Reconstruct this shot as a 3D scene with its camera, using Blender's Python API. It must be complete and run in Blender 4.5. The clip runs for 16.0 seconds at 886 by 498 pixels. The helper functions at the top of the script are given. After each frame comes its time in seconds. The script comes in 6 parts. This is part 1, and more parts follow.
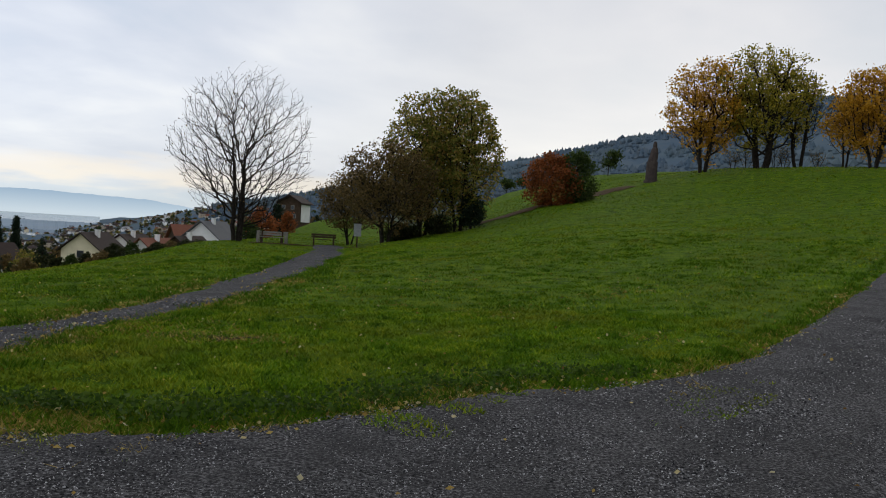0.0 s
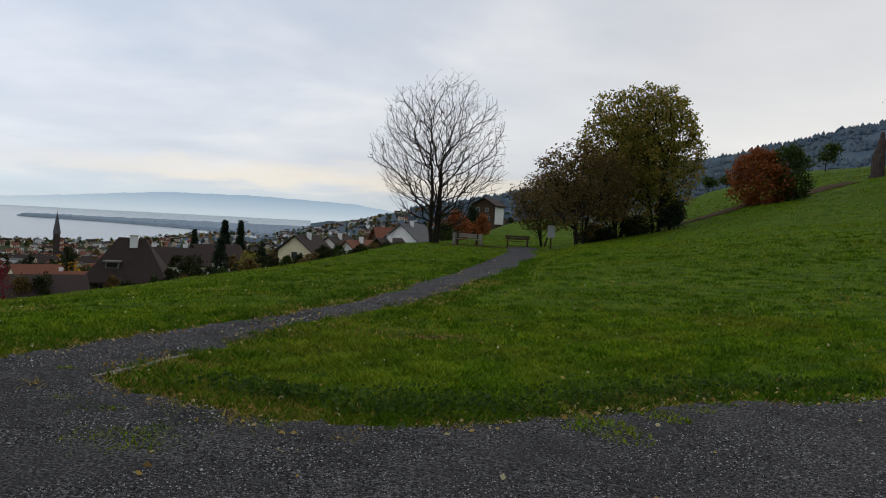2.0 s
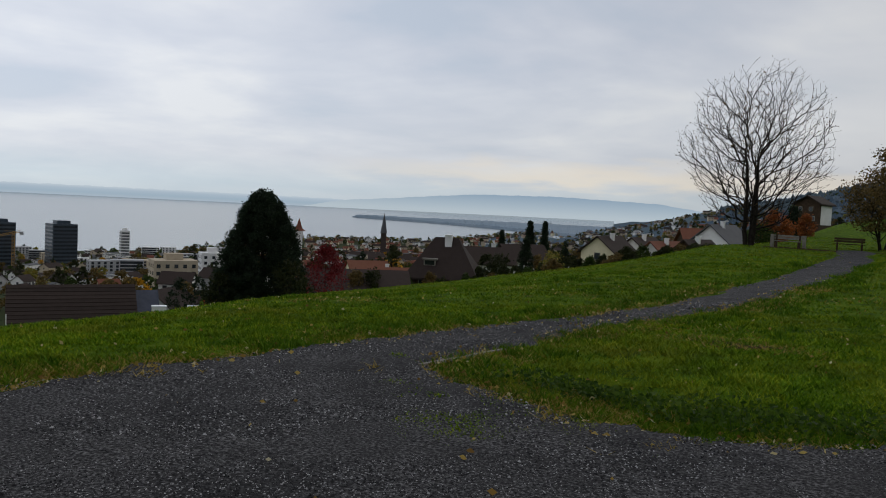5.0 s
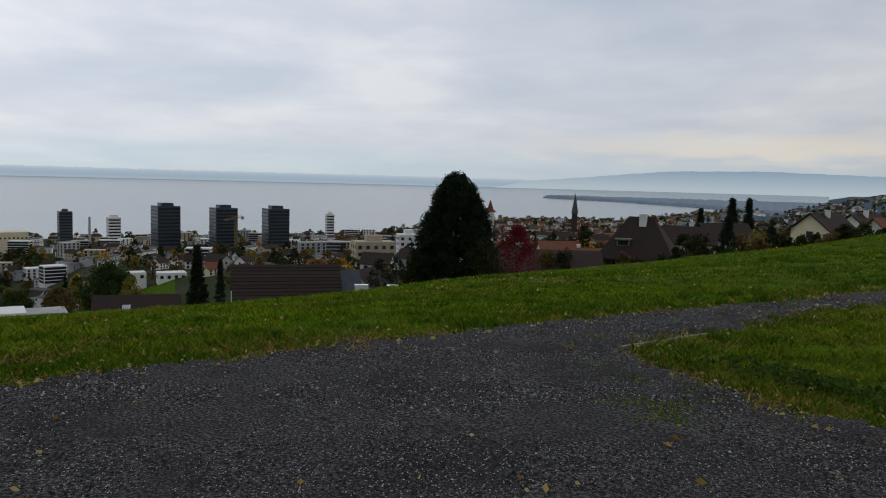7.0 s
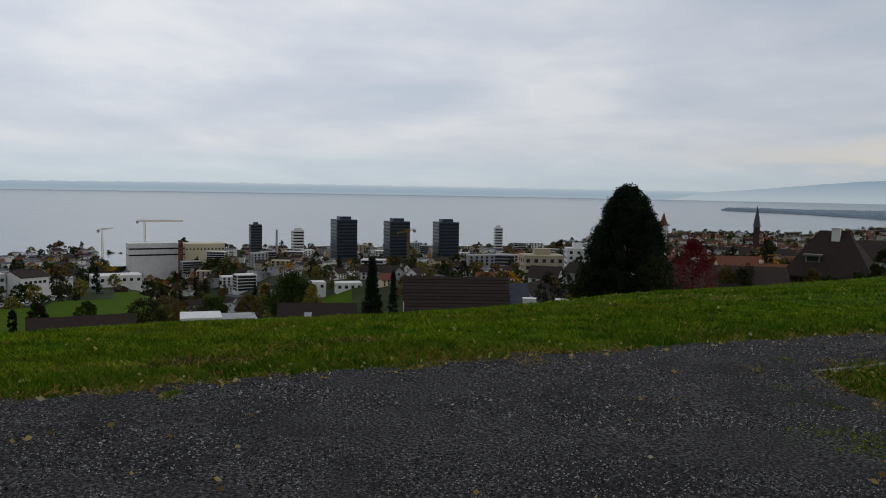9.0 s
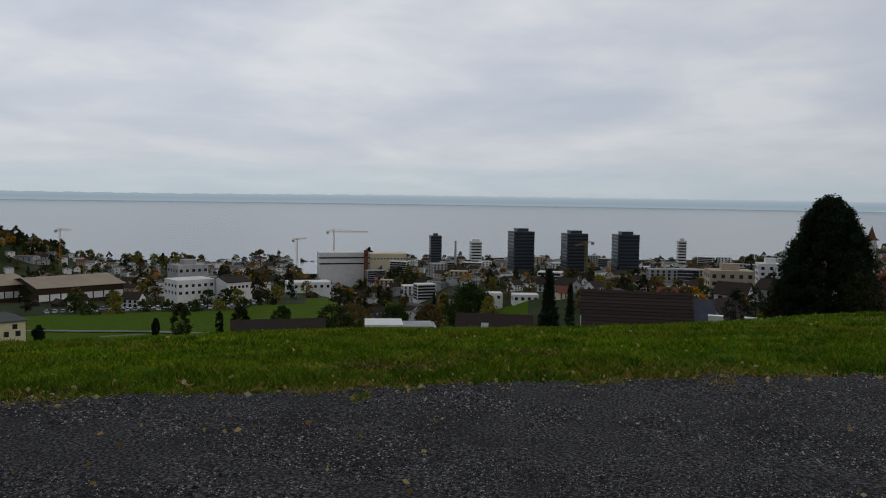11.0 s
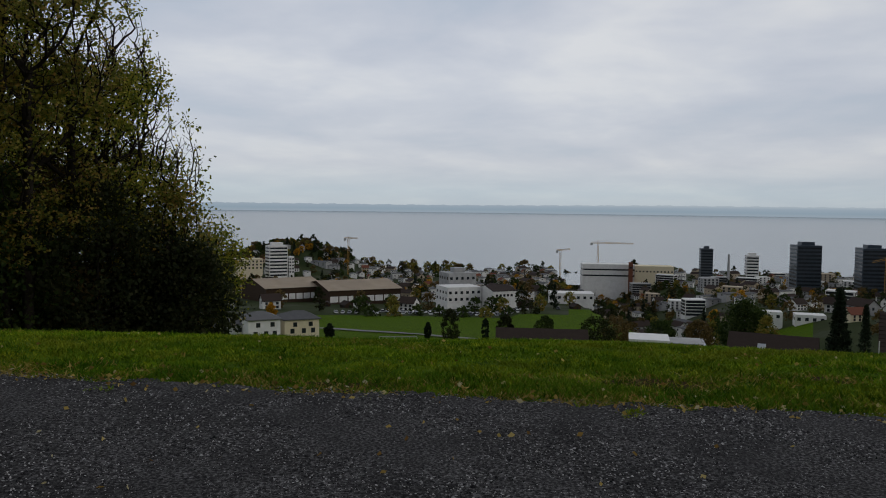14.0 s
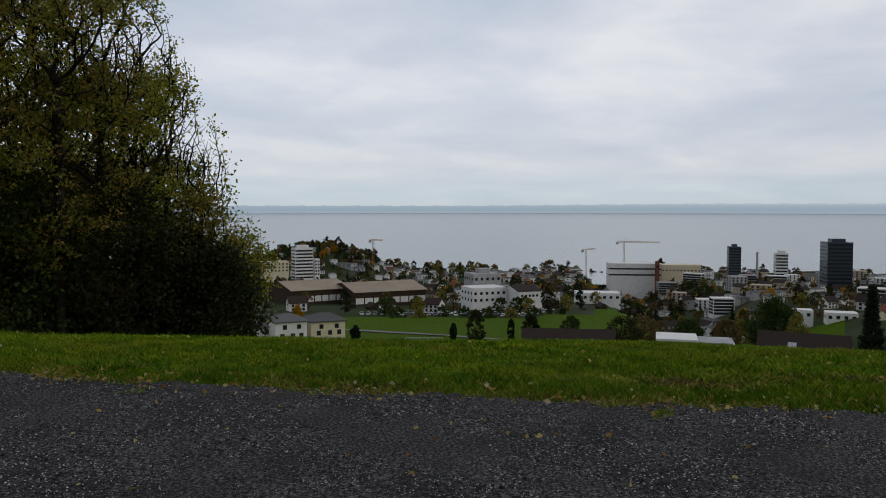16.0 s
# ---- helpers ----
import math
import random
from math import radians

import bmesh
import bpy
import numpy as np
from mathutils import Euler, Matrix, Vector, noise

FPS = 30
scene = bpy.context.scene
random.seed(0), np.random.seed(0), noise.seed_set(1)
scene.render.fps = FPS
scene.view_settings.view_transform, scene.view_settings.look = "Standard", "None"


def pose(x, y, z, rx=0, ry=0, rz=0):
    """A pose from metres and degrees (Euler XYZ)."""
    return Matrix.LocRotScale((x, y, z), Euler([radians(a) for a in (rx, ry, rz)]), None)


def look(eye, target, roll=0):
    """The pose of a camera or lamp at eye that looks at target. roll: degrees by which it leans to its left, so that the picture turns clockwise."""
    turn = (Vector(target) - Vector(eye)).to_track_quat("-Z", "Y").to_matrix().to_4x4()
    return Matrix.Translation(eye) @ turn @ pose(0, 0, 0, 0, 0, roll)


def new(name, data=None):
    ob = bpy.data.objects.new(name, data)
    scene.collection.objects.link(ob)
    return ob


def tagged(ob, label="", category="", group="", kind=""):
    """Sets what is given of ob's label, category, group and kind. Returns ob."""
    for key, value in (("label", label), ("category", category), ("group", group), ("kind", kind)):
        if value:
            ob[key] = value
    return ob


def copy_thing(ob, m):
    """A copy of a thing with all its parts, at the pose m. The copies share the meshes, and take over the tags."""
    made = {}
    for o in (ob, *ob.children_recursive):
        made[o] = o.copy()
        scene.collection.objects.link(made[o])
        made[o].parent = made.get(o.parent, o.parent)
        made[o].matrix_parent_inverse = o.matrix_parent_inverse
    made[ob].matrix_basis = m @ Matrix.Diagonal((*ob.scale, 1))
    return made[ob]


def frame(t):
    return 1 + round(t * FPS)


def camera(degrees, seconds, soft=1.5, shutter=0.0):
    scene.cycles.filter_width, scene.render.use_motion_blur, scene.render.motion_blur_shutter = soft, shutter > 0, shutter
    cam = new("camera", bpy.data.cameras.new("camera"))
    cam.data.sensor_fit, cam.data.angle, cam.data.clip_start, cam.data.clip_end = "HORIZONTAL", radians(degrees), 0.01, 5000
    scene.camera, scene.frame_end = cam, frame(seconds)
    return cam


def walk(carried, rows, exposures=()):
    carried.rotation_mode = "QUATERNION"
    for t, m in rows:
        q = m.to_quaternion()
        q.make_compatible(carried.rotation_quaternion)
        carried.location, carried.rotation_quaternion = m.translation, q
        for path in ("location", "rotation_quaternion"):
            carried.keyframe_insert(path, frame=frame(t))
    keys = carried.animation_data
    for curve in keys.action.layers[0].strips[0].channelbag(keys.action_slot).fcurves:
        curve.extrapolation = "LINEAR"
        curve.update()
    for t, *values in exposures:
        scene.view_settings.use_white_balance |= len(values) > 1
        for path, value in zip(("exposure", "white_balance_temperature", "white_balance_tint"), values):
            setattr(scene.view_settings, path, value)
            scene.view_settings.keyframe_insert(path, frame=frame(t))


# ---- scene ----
cam = camera(59.8, 16.0, soft=1.0)
EYE = 1.6
# seconds, x, y, yaw, pitch, roll
ROWS = [
    (0.0, -0.000, 0.000, 0.00, -1.31, -3.49),
    (0.5, -0.017, -0.001, 4.29, -1.38, -3.14),
    (1.0, -0.032, -0.002, 8.29, -1.40, -2.86),
    (1.5, -0.044, -0.004, 11.28, -1.78, -2.81),
    (2.0, -0.055, -0.007, 14.29, -2.01, -3.11),
    (2.5, -0.071, -0.011, 18.36, -1.58, -3.03),
    (3.0, -0.084, -0.016, 22.05, -1.68, -2.48),
    (3.5, -0.096, -0.022, 25.31, -1.55, -2.34),
    (4.0, -0.109, -0.028, 28.96, -1.44, -2.71),
    (6.5, -0.165, -0.073, 47.40, -5.62, -1.64),
    (7.0, -0.174, -0.082, 50.60, -5.10, -1.49),
    (7.5, -0.180, -0.090, 53.34, -4.44, -1.55),
    (8.0, -0.188, -0.102, 57.06, -4.44, -1.36),
    (10.5, -0.214, -0.155, 72.03, -3.89, -0.93),
    (11.0, -0.218, -0.171, 76.17, -3.71, -0.85),
    (11.5, -0.221, -0.182, 79.19, -3.27, -0.50),
    (12.0, -0.222, -0.193, 81.91, -3.17, -0.83),
    (12.5, -0.224, -0.204, 84.73, -3.28, -0.66),
    (13.0, -0.224, -0.216, 87.85, -3.20, -0.91),
    (13.5, -0.224, -0.231, 91.72, -3.16, -0.78),
    (14.0, -0.224, -0.247, 95.61, -3.15, -0.69),
    (14.5, -0.221, -0.263, 99.75, -2.85, -0.62),
    (15.0, -0.219, -0.273, 102.34, -2.63, -0.01),
    (15.5, -0.221, -0.262, 99.68, -3.08, -0.12),
    (16.0, -0.223, -0.254, 97.41, -3.09, 0.01),
]
walk(cam, [(t, pose(x, y, EYE, 90 + pitch, roll, yaw)) for t, x, y, yaw, pitch, roll in ROWS],
     [(0.0, 0.50), (2.0, 0.35), (4.0, 0.15), (7.0, 0.0), (10.5, -0.22), (12.5, -0.32), (14.5, -0.26), (16.0, -0.12)])

# ---- world and sun: a high, uneven overcast in the late afternoon ----
world = bpy.data.worlds.new("overcast")
scene.world = world
world.use_nodes = True
SUN_AZ, SUN_EL = -18.0, 24.0


def node(nt, kind, **values):
    n = nt.nodes.new(kind)
    for key, value in values.items():
        if key in n.inputs:
            n.inputs[key].default_value = value
    return n


def ramp(nt, stops):
    n = nt.nodes.new("ShaderNodeValToRGB")
    els = n.color_ramp.elements
    while len(els) < len(stops):
        els.new(0.5)
    for e, (pos, col) in zip(els, stops):
        e.position, e.color = pos, (*col, 1) if len(col) == 3 else col
    return n


def mixrgb(nt, fac, a, b, mode="MIX"):
    n = nt.nodes.new("ShaderNodeMix")
    n.data_type, n.blend_type = "RGBA", mode
    for sock, v in ((n.inputs[0], fac), (n.inputs[6], a), (n.inputs[7], b)):
        if isinstance(v, (int, float)):
            sock.default_value = v
        elif isinstance(v, tuple):
            sock.default_value = (*v, 1)
        else:
            nt.links.new(v, sock)
    return n.outputs[2]


def maths(nt, op, a, b=0.0, clamp=False):
    n = nt.nodes.new("ShaderNodeMath")
    n.operation, n.use_clamp = op, clamp
    for sock, v in zip(n.inputs, (a, b)):
        if isinstance(v, (int, float)):
            sock.default_value = v
        else:
            nt.links.new(v, sock)
    return n.outputs[0]


def build_sky():
    nt = world.node_tree
    nt.nodes.clear()
    out = nt.nodes.new("ShaderNodeOutputWorld")
    bg = nt.nodes.new("ShaderNodeBackground")
    sky = nt.nodes.new("ShaderNodeTexSky")
    sky.sky_type, sky.sun_disc = "NISHITA", False
    sky.sun_elevation, sky.sun_rotation = radians(SUN_EL), radians(-SUN_AZ)
    clear = mixrgb(nt, 1.0, sky.outputs[0], (0.11, 0.11, 0.11), "MULTIPLY")
    co = nt.nodes.new("ShaderNodeTexCoord")
    sep = nt.nodes.new("ShaderNodeSeparateXYZ")
    nt.links.new(co.outputs["Generated"], sep.inputs[0])
    up = sep.outputs[2]
    # the cloud layer is flat: its pattern is laid out on a plane overhead, so that it closes up into bands low down
    lift = maths(nt, "ADD", maths(nt, "MAXIMUM", up, 0.0), 0.15)
    px, py = maths(nt, "DIVIDE", sep.outputs[0], lift), maths(nt, "DIVIDE", sep.outputs[1], lift)
    comb = nt.nodes.new("ShaderNodeCombineXYZ")
    nt.links.new(px, comb.inputs[0]), nt.links.new(py, comb.inputs[1])
    n1 = node(nt, "ShaderNodeTexNoise", Scale=0.75, Detail=5.0, Roughness=0.52, Distortion=0.35)
    n2 = node(nt, "ShaderNodeTexNoise", Scale=2.2, Detail=4.0, Roughness=0.5, Distortion=0.2)
    for n in (n1, n2):
        nt.links.new(comb.outputs[0], n.inputs["Vector"])
    both = maths(nt, "ADD", maths(nt, "MULTIPLY", n1.outputs[0], 0.75), maths(nt, "MULTIPLY", n2.outputs[0], 0.25))
    cloud = ramp(nt, [(0.38, (0.46, 0.53, 0.64)), (0.46, (0.56, 0.60, 0.69)), (0.53, (0.65, 0.68, 0.75)), (0.62, (0.80, 0.81, 0.83))])
    nt.links.new(both, cloud.inputs[0])
    low = ramp(nt, [(0.0, (0.50, 0.57, 0.62)), (0.02, (0.50, 0.59, 0.65)), (0.055, (0.60, 0.63, 0.68)), (0.16, (0.62, 0.66, 0.73)), (0.5, (0.66, 0.69, 0.76)), (1.0, (0.62, 0.66, 0.74))])
    nt.links.new(up, low.inputs[0])
    amount = ramp(nt, [(0.0, (0.15, 0.15, 0.15)), (0.06, (0.45, 0.45, 0.45)), (0.2, (0.75, 0.75, 0.75))])
    nt.links.new(up, amount.inputs[0])
    col = mixrgb(nt, amount.outputs[0], low.outputs[0], cloud.outputs[0])
    # a cream gap in the cloud low over the far shore
    a0 = radians(16)
    side = maths(nt, "ADD", maths(nt, "MULTIPLY", sep.outputs[0], -math.sin(a0)), maths(nt, "MULTIPLY", sep.outputs[1], math.cos(a0)))
    wide = ramp(nt, [(0.86, (0, 0, 0)), (0.97, (1, 1, 1))])
    nt.links.new(side, wide.inputs[0])
    band = ramp(nt, [(0.028, (0, 0, 0)), (0.042, (1, 1, 1)), (0.052, (0.8, 0.8, 0.8)), (0.066, (0, 0, 0))])
    wob = maths(nt, "ADD", up, maths(nt, "MULTIPLY", maths(nt, "SUBTRACT", n2.outputs[0], 0.5), 0.05))
    nt.links.new(wob, band.inputs[0])
    glow = maths(nt, "MULTIPLY", maths(nt, "MULTIPLY", wide.outputs[0], band.outputs[0]), 0.6)
    col = mixrgb(nt, glow, col, (0.86, 0.76, 0.62))
    # the brightest part of the layer, where the sun stands behind it
    a1 = radians(SUN_AZ)
    sunny = maths(nt, "ADD", maths(nt, "MULTIPLY", sep.outputs[0], -math.sin(a1)), maths(nt, "MULTIPLY", sep.outputs[1], math.cos(a1)))
    hot = ramp(nt, [(0.75, (0, 0, 0)), (1.0, (1, 1, 1))])
    nt.links.new(sunny, hot.inputs[0])
    veil = ramp(nt, [(0.05, (0, 0, 0)), (0.11, (1, 1, 1)), (0.3, (0.3, 0.3, 0.3)), (0.6, (0, 0, 0))])
    nt.links.new(up, veil.inputs[0])
    col = mixrgb(nt, maths(nt, "MULTIPLY", maths(nt, "MULTIPLY", hot.outputs[0], veil.outputs[0]), 0.65), col, (1.02, 1.01, 0.98))
    col = mixrgb(nt, 0.06, col, clear)
    # the layer is thinner, and so brighter, over the lake than over the hill
    a2 = radians(100)
    over = maths(nt, "ADD", maths(nt, "MULTIPLY", sep.outputs[0], -math.sin(a2)), maths(nt, "MULTIPLY", sep.outputs[1], math.cos(a2)))
    thin = node(nt, "ShaderNodeMapRange")
    thin.inputs[1].default_value, thin.inputs[2].default_value, thin.inputs[3].default_value, thin.inputs[4].default_value = -0.2, 0.97, 0.68, 1.14
    nt.links.new(over, thin.inputs[0])
    col = mixrgb(nt, 1.0, col, thin.outputs[0], "MULTIPLY")
    nt.links.new(col, bg.inputs[0])
    bg.inputs[1].default_value = 1.0
    nt.links.new(bg.outputs[0], out.inputs[0])


build_sky()
sun = new("sun", bpy.data.lights.new("sun", "SUN"))
sun.data.energy, sun.data.angle, sun.data.color = 0.5, radians(25), (1.0, 0.95, 0.87)
sun.matrix_world = look((-math.sin(radians(SUN_AZ)) * 100, math.cos(radians(SUN_AZ)) * 100, 100 * math.tan(radians(SUN_EL))), (0, 0, 0))


# ---- materials ----
def material(name, colours, scale=4.0, rough=0.8, detail=6.0, bump=0.0, bump_scale=40.0, metal=0.0, coarse=None, island=0.0, obj_random=0.0, spec=0.12, tight=0.4):
    """colours: stops of a ramp over noise at world scale; coarse: (scale, colour, amount) of larger stains."""
    m = bpy.data.materials.new(name)
    m.use_nodes = True
    nt = m.node_tree
    b = nt.nodes["Principled BSDF"]
    b.inputs["Roughness"].default_value, b.inputs["Metallic"].default_value = rough, metal
    b.inputs["Specular IOR Level"].default_value = spec
    geo = nt.nodes.new("ShaderNodeNewGeometry")
    n1 = node(nt, "ShaderNodeTexNoise", Scale=scale, Detail=detail, Roughness=0.6)
    nt.links.new(geo.outputs["Position"], n1.inputs["Vector"])
    fac = n1.outputs[0]
    if island:
        fac = maths(nt, "ADD", maths(nt, "MULTIPLY", fac, 1 - island), maths(nt, "MULTIPLY", geo.outputs["Random Per Island"], island))
    if obj_random:
        info = nt.nodes.new("ShaderNodeObjectInfo")
        fac = maths(nt, "ADD", maths(nt, "MULTIPLY", fac, 1 - obj_random), maths(nt, "MULTIPLY", info.outputs["Random"], obj_random))
    n = len(colours)
    lo, hi = (0.5 - tight / 2, 0.5 + tight / 2) if not (island or obj_random) else (0.1, 0.9) if island > 0.5 or obj_random else (0.27, 0.73)
    r = ramp(nt, [(lo + (hi - lo) * i / max(1, n - 1), c) for i, c in enumerate(colours)])
    nt.links.new(fac, r.inputs[0])
    col = r.outputs[0]
    if coarse:
        n2 = node(nt, "ShaderNodeTexNoise", Scale=coarse[0], Detail=4.0, Roughness=0.6)
        nt.links.new(geo.outputs["Position"], n2.inputs["Vector"])
        r2 = ramp(nt, [(0.45, (0, 0, 0)), (0.65, (1, 1, 1))])
        nt.links.new(n2.outputs[0], r2.inputs[0])
        col = mixrgb(nt, maths(nt, "MULTIPLY", r2.outputs[0], coarse[2]), col, coarse[1])
    nt.links.new(col, b.inputs["Base Color"])
    if bump:
        n3 = node(nt, "ShaderNodeTexNoise", Scale=bump_scale, Detail=5.0, Roughness=0.65)
        nt.links.new(geo.outputs["Position"], n3.inputs["Vector"])
        bp = node(nt, "ShaderNodeBump", Strength=1.0, Distance=bump)
        nt.links.new(n3.outputs[0], bp.inputs["Height"])
        nt.links.new(bp.outputs[0], b.inputs["Normal"])
    return m


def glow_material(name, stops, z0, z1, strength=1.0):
    """Plain far-distance backdrop: a glowing colour by height, with the haze put into it."""
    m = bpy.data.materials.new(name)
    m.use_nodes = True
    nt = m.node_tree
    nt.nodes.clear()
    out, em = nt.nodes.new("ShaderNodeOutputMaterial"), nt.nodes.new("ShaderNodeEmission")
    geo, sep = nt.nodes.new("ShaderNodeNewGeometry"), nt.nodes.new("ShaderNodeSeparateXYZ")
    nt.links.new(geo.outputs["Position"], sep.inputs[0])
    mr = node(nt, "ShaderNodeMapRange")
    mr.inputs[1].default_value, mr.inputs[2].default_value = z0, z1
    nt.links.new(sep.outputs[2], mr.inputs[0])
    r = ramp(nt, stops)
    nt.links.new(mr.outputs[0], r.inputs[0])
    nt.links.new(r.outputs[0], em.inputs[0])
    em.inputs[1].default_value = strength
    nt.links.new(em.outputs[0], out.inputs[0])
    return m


M_TURF = material("turf", [(0.020, 0.044, 0.002), (0.056, 0.108, 0.003), (0.105, 0.150, 0.006)], 2.2, 0.95, 8, 0.10, 9, coarse=(0.22, (0.050, 0.082, 0.003), 0.5), spec=0.03, tight=0.3)
M_BLADE = material("grass_blades", [(0.026, 0.076, 0.002), (0.105, 0.20, 0.004), (0.29, 0.32, 0.014)], 1.7, 0.7, 5, island=0.3, coarse=(0.45, (0.17, 0.15, 0.014), 0.55), spec=0.05)
M_GRAVEL = material("gravel", [(0.008, 0.0075, 0.008), (0.054, 0.052, 0.052), (0.18, 0.175, 0.173)], 46.0, 0.95, 10, 0.02, 60, coarse=(1.3, (0.030, 0.029, 0.029), 0.6), spec=0.05, tight=0.30)
M_PEBBLE = material("pebbles", [(0.012, 0.012, 0.013), (0.035, 0.034, 0.036), (0.095, 0.093, 0.094), (0.42, 0.41, 0.40)], 20.0, 0.75, 2, island=0.9, spec=0.05)
M_DIRT = material("dirt", [(0.030, 0.018, 0.009), (0.075, 0.046, 0.022)], 9.0, 0.95, 8, 0.04, 20, spec=0.03)
M_TOWN = material("town_ground", [(0.020, 0.032, 0.010), (0.035, 0.045, 0.016), (0.07, 0.07, 0.06)], 0.03, 0.95, 8, spec=0.05)
# the ridge forest's base colour includes the blue of distant haze
M_HAZED_FOREST = material("hazed_far_forest", [(0.055, 0.085, 0.115), (0.078, 0.108, 0.138), (0.11, 0.13, 0.14)], 0.02, 1.0, 8, coarse=(0.004, (0.11, 0.14, 0.13), 0.5), spec=0.0, island=0.3)
M_BARK = material("bark", [(0.014, 0.011, 0.009), (0.036, 0.030, 0.024)], 6.0, 0.95, 8, 0.03, 25, spec=0.05)
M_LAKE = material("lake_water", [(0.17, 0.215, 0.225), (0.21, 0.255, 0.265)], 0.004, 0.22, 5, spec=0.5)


# ---- small helpers for meshes ----
def sst(a, b, v):
    k = np.clip((v - a) / (b - a), 0, 1)
    return k * k * (3 - 2 * k)


def polar(az, r):
    """A spot by its bearing (degrees to the left of the first view) and distance."""
    return -r * math.sin(radians(az)), r * math.cos(radians(az))


def mesh_of(name, verts, faces, mats, smooth=False, index=None):
    me = bpy.data.meshes.new(name)
    verts = np.asarray(verts, dtype=np.float32)
    faces = np.asarray(faces, dtype=np.int32)
    n, k = faces.shape
    me.vertices.add(len(verts))
    me.vertices.foreach_set("co", verts.ravel())
    me.loops.add(n * k)
    me.loops.foreach_set("vertex_index", faces.ravel())
    me.polygons.add(n)
    me.polygons.foreach_set("loop_start", np.arange(0, n * k, k, dtype=np.int32))
    for m in mats if isinstance(mats, (list, tuple)) else [mats]:
        me.materials.append(m)
    if index is not None:
        me.polygons.foreach_set("material_index", np.asarray(index, dtype=np.int32))
    me.polygons.foreach_set("use_smooth", np.full(n, smooth))
    me.update(calc_edges=True)
    return me


def part(name, data, mat, parent, label=""):
    """Link a bmesh or a mesh as one object under a thing or a part."""
    if isinstance(data, bmesh.types.BMesh):
        me = bpy.data.meshes.new(name)
        data.to_mesh(me)
        data.free()
    else:
        me = data
    if mat is not None and not me.materials:
        me.materials.append(mat)
    ob = new(name, me)
    ob.parent = parent
    return tagged(ob, label) if label else ob


# ---- the lie of the land ----
def lake_z(r):
    return -79.0 + 46.0 * np.clip((r - 1000) / 3700, 0, 1)


def shore_r(az):
    """How far off the lake's near shore lies at a bearing."""
    return np.interp(az, [28, 33, 37, 49, 56], [2300, 1900, 1560, 1450, 1000])


def ragged(x, y):
    """The uneven edge between gravel and grass."""
    return (0.13 * fractal(x, y, 2.3) + 0.13 * fractal(x, y, 7.0, 1) + 0.10 * fractal(x, y, 19.0, 2)) * (1 - 0.65 * sst(8, 14, y))


def ground_z(x, y):
    x, y = np.asarray(x, float), np.asarray(y, float)
    r, az = np.hypot(x, y), np.degrees(np.arctan2(-x, y))
    crest = -6.0 + 0.4 * sst(5, 11, y) - 9.4 * sst(24, 56, y) - 0.5 * sst(6, 0, y)
    u = np.maximum(0, crest - x) * (1 + 0.09 * sst(2, -5, y)) * (1 - 0.15 * np.exp(-((az - 48) / 10) ** 2) * sst(70, 30, r)) * (1 + 0.9 * sst(36, 54, y) * sst(150, 70, y))
    fall = np.interp(u, [0, 2, 4, 6, 40, 90, 210, 300, 450, 700, 1000, 1300], [0, -0.05, -0.22, -0.52, -7.2, -16.2, -34, -43, -54, -70, -79.5, -92])
    rise = np.interp(x, [-9, -5, -3.6, 1.2, 7.3, 15.7, 23.4, 30, 45, 80], [0, 0.2, 0.8, 2.0, 4.0, 5.7, 7.1, 8.4, 10.4, 12])
    rise = rise * np.clip(np.maximum(y, 0) / 62, 0, 1.5) ** 1.25
    rise = np.where(rise > 7, 7 + 3.2 * np.tanh((rise - 7) / 3.2), rise)
    z = fall + rise - 0.10 * np.clip(r - 120, 0, 300) * sst(-14, -8, -np.abs(az + 22) + 10)
    el = np.interp(az, [-180, -60, -26, -15, -4, 10.7, 20, 30], [6, 10.8, 9.45, 7.1, 4.85, 1.8, -0.1, -1.3])
    ridge = 1.6 + np.tan(np.radians(el)) * 2000
    w = sst(250, 2000, r) * sst(33, 17, az) * sst(-178, -150, az)
    z = z * (1 - w) + ridge * w
    z = z + 3.0 * sst(62, 130, r) * sst(420, 160, r) * np.exp(-((az - 7) / 6) ** 2)
    z = np.where((az < 37) & (az > -100) & (r > 800), np.maximum(z, lake_z(r) - 5 + 8 * sst(37, 31, az + 1.2 * np.sin(r / 130)) - 40 * sst(1900, 2400, r)), z)
    shore = shore_r(az)
    z = np.where((az >= 28) & (az < 57) & (r > 700), np.maximum(z, lake_z(r) - 4 + 7 * sst(shore + 30, shore - 40, r)), z)
    z = z + 34 * np.exp(-((az - 106.5) / 4.4) ** 2) * np.exp(-((r - 900) / 90) ** 2)
    return np.where(az > 30, np.maximum(z, -92), z)


def gz(x, y):
    return float(ground_z(x, y))


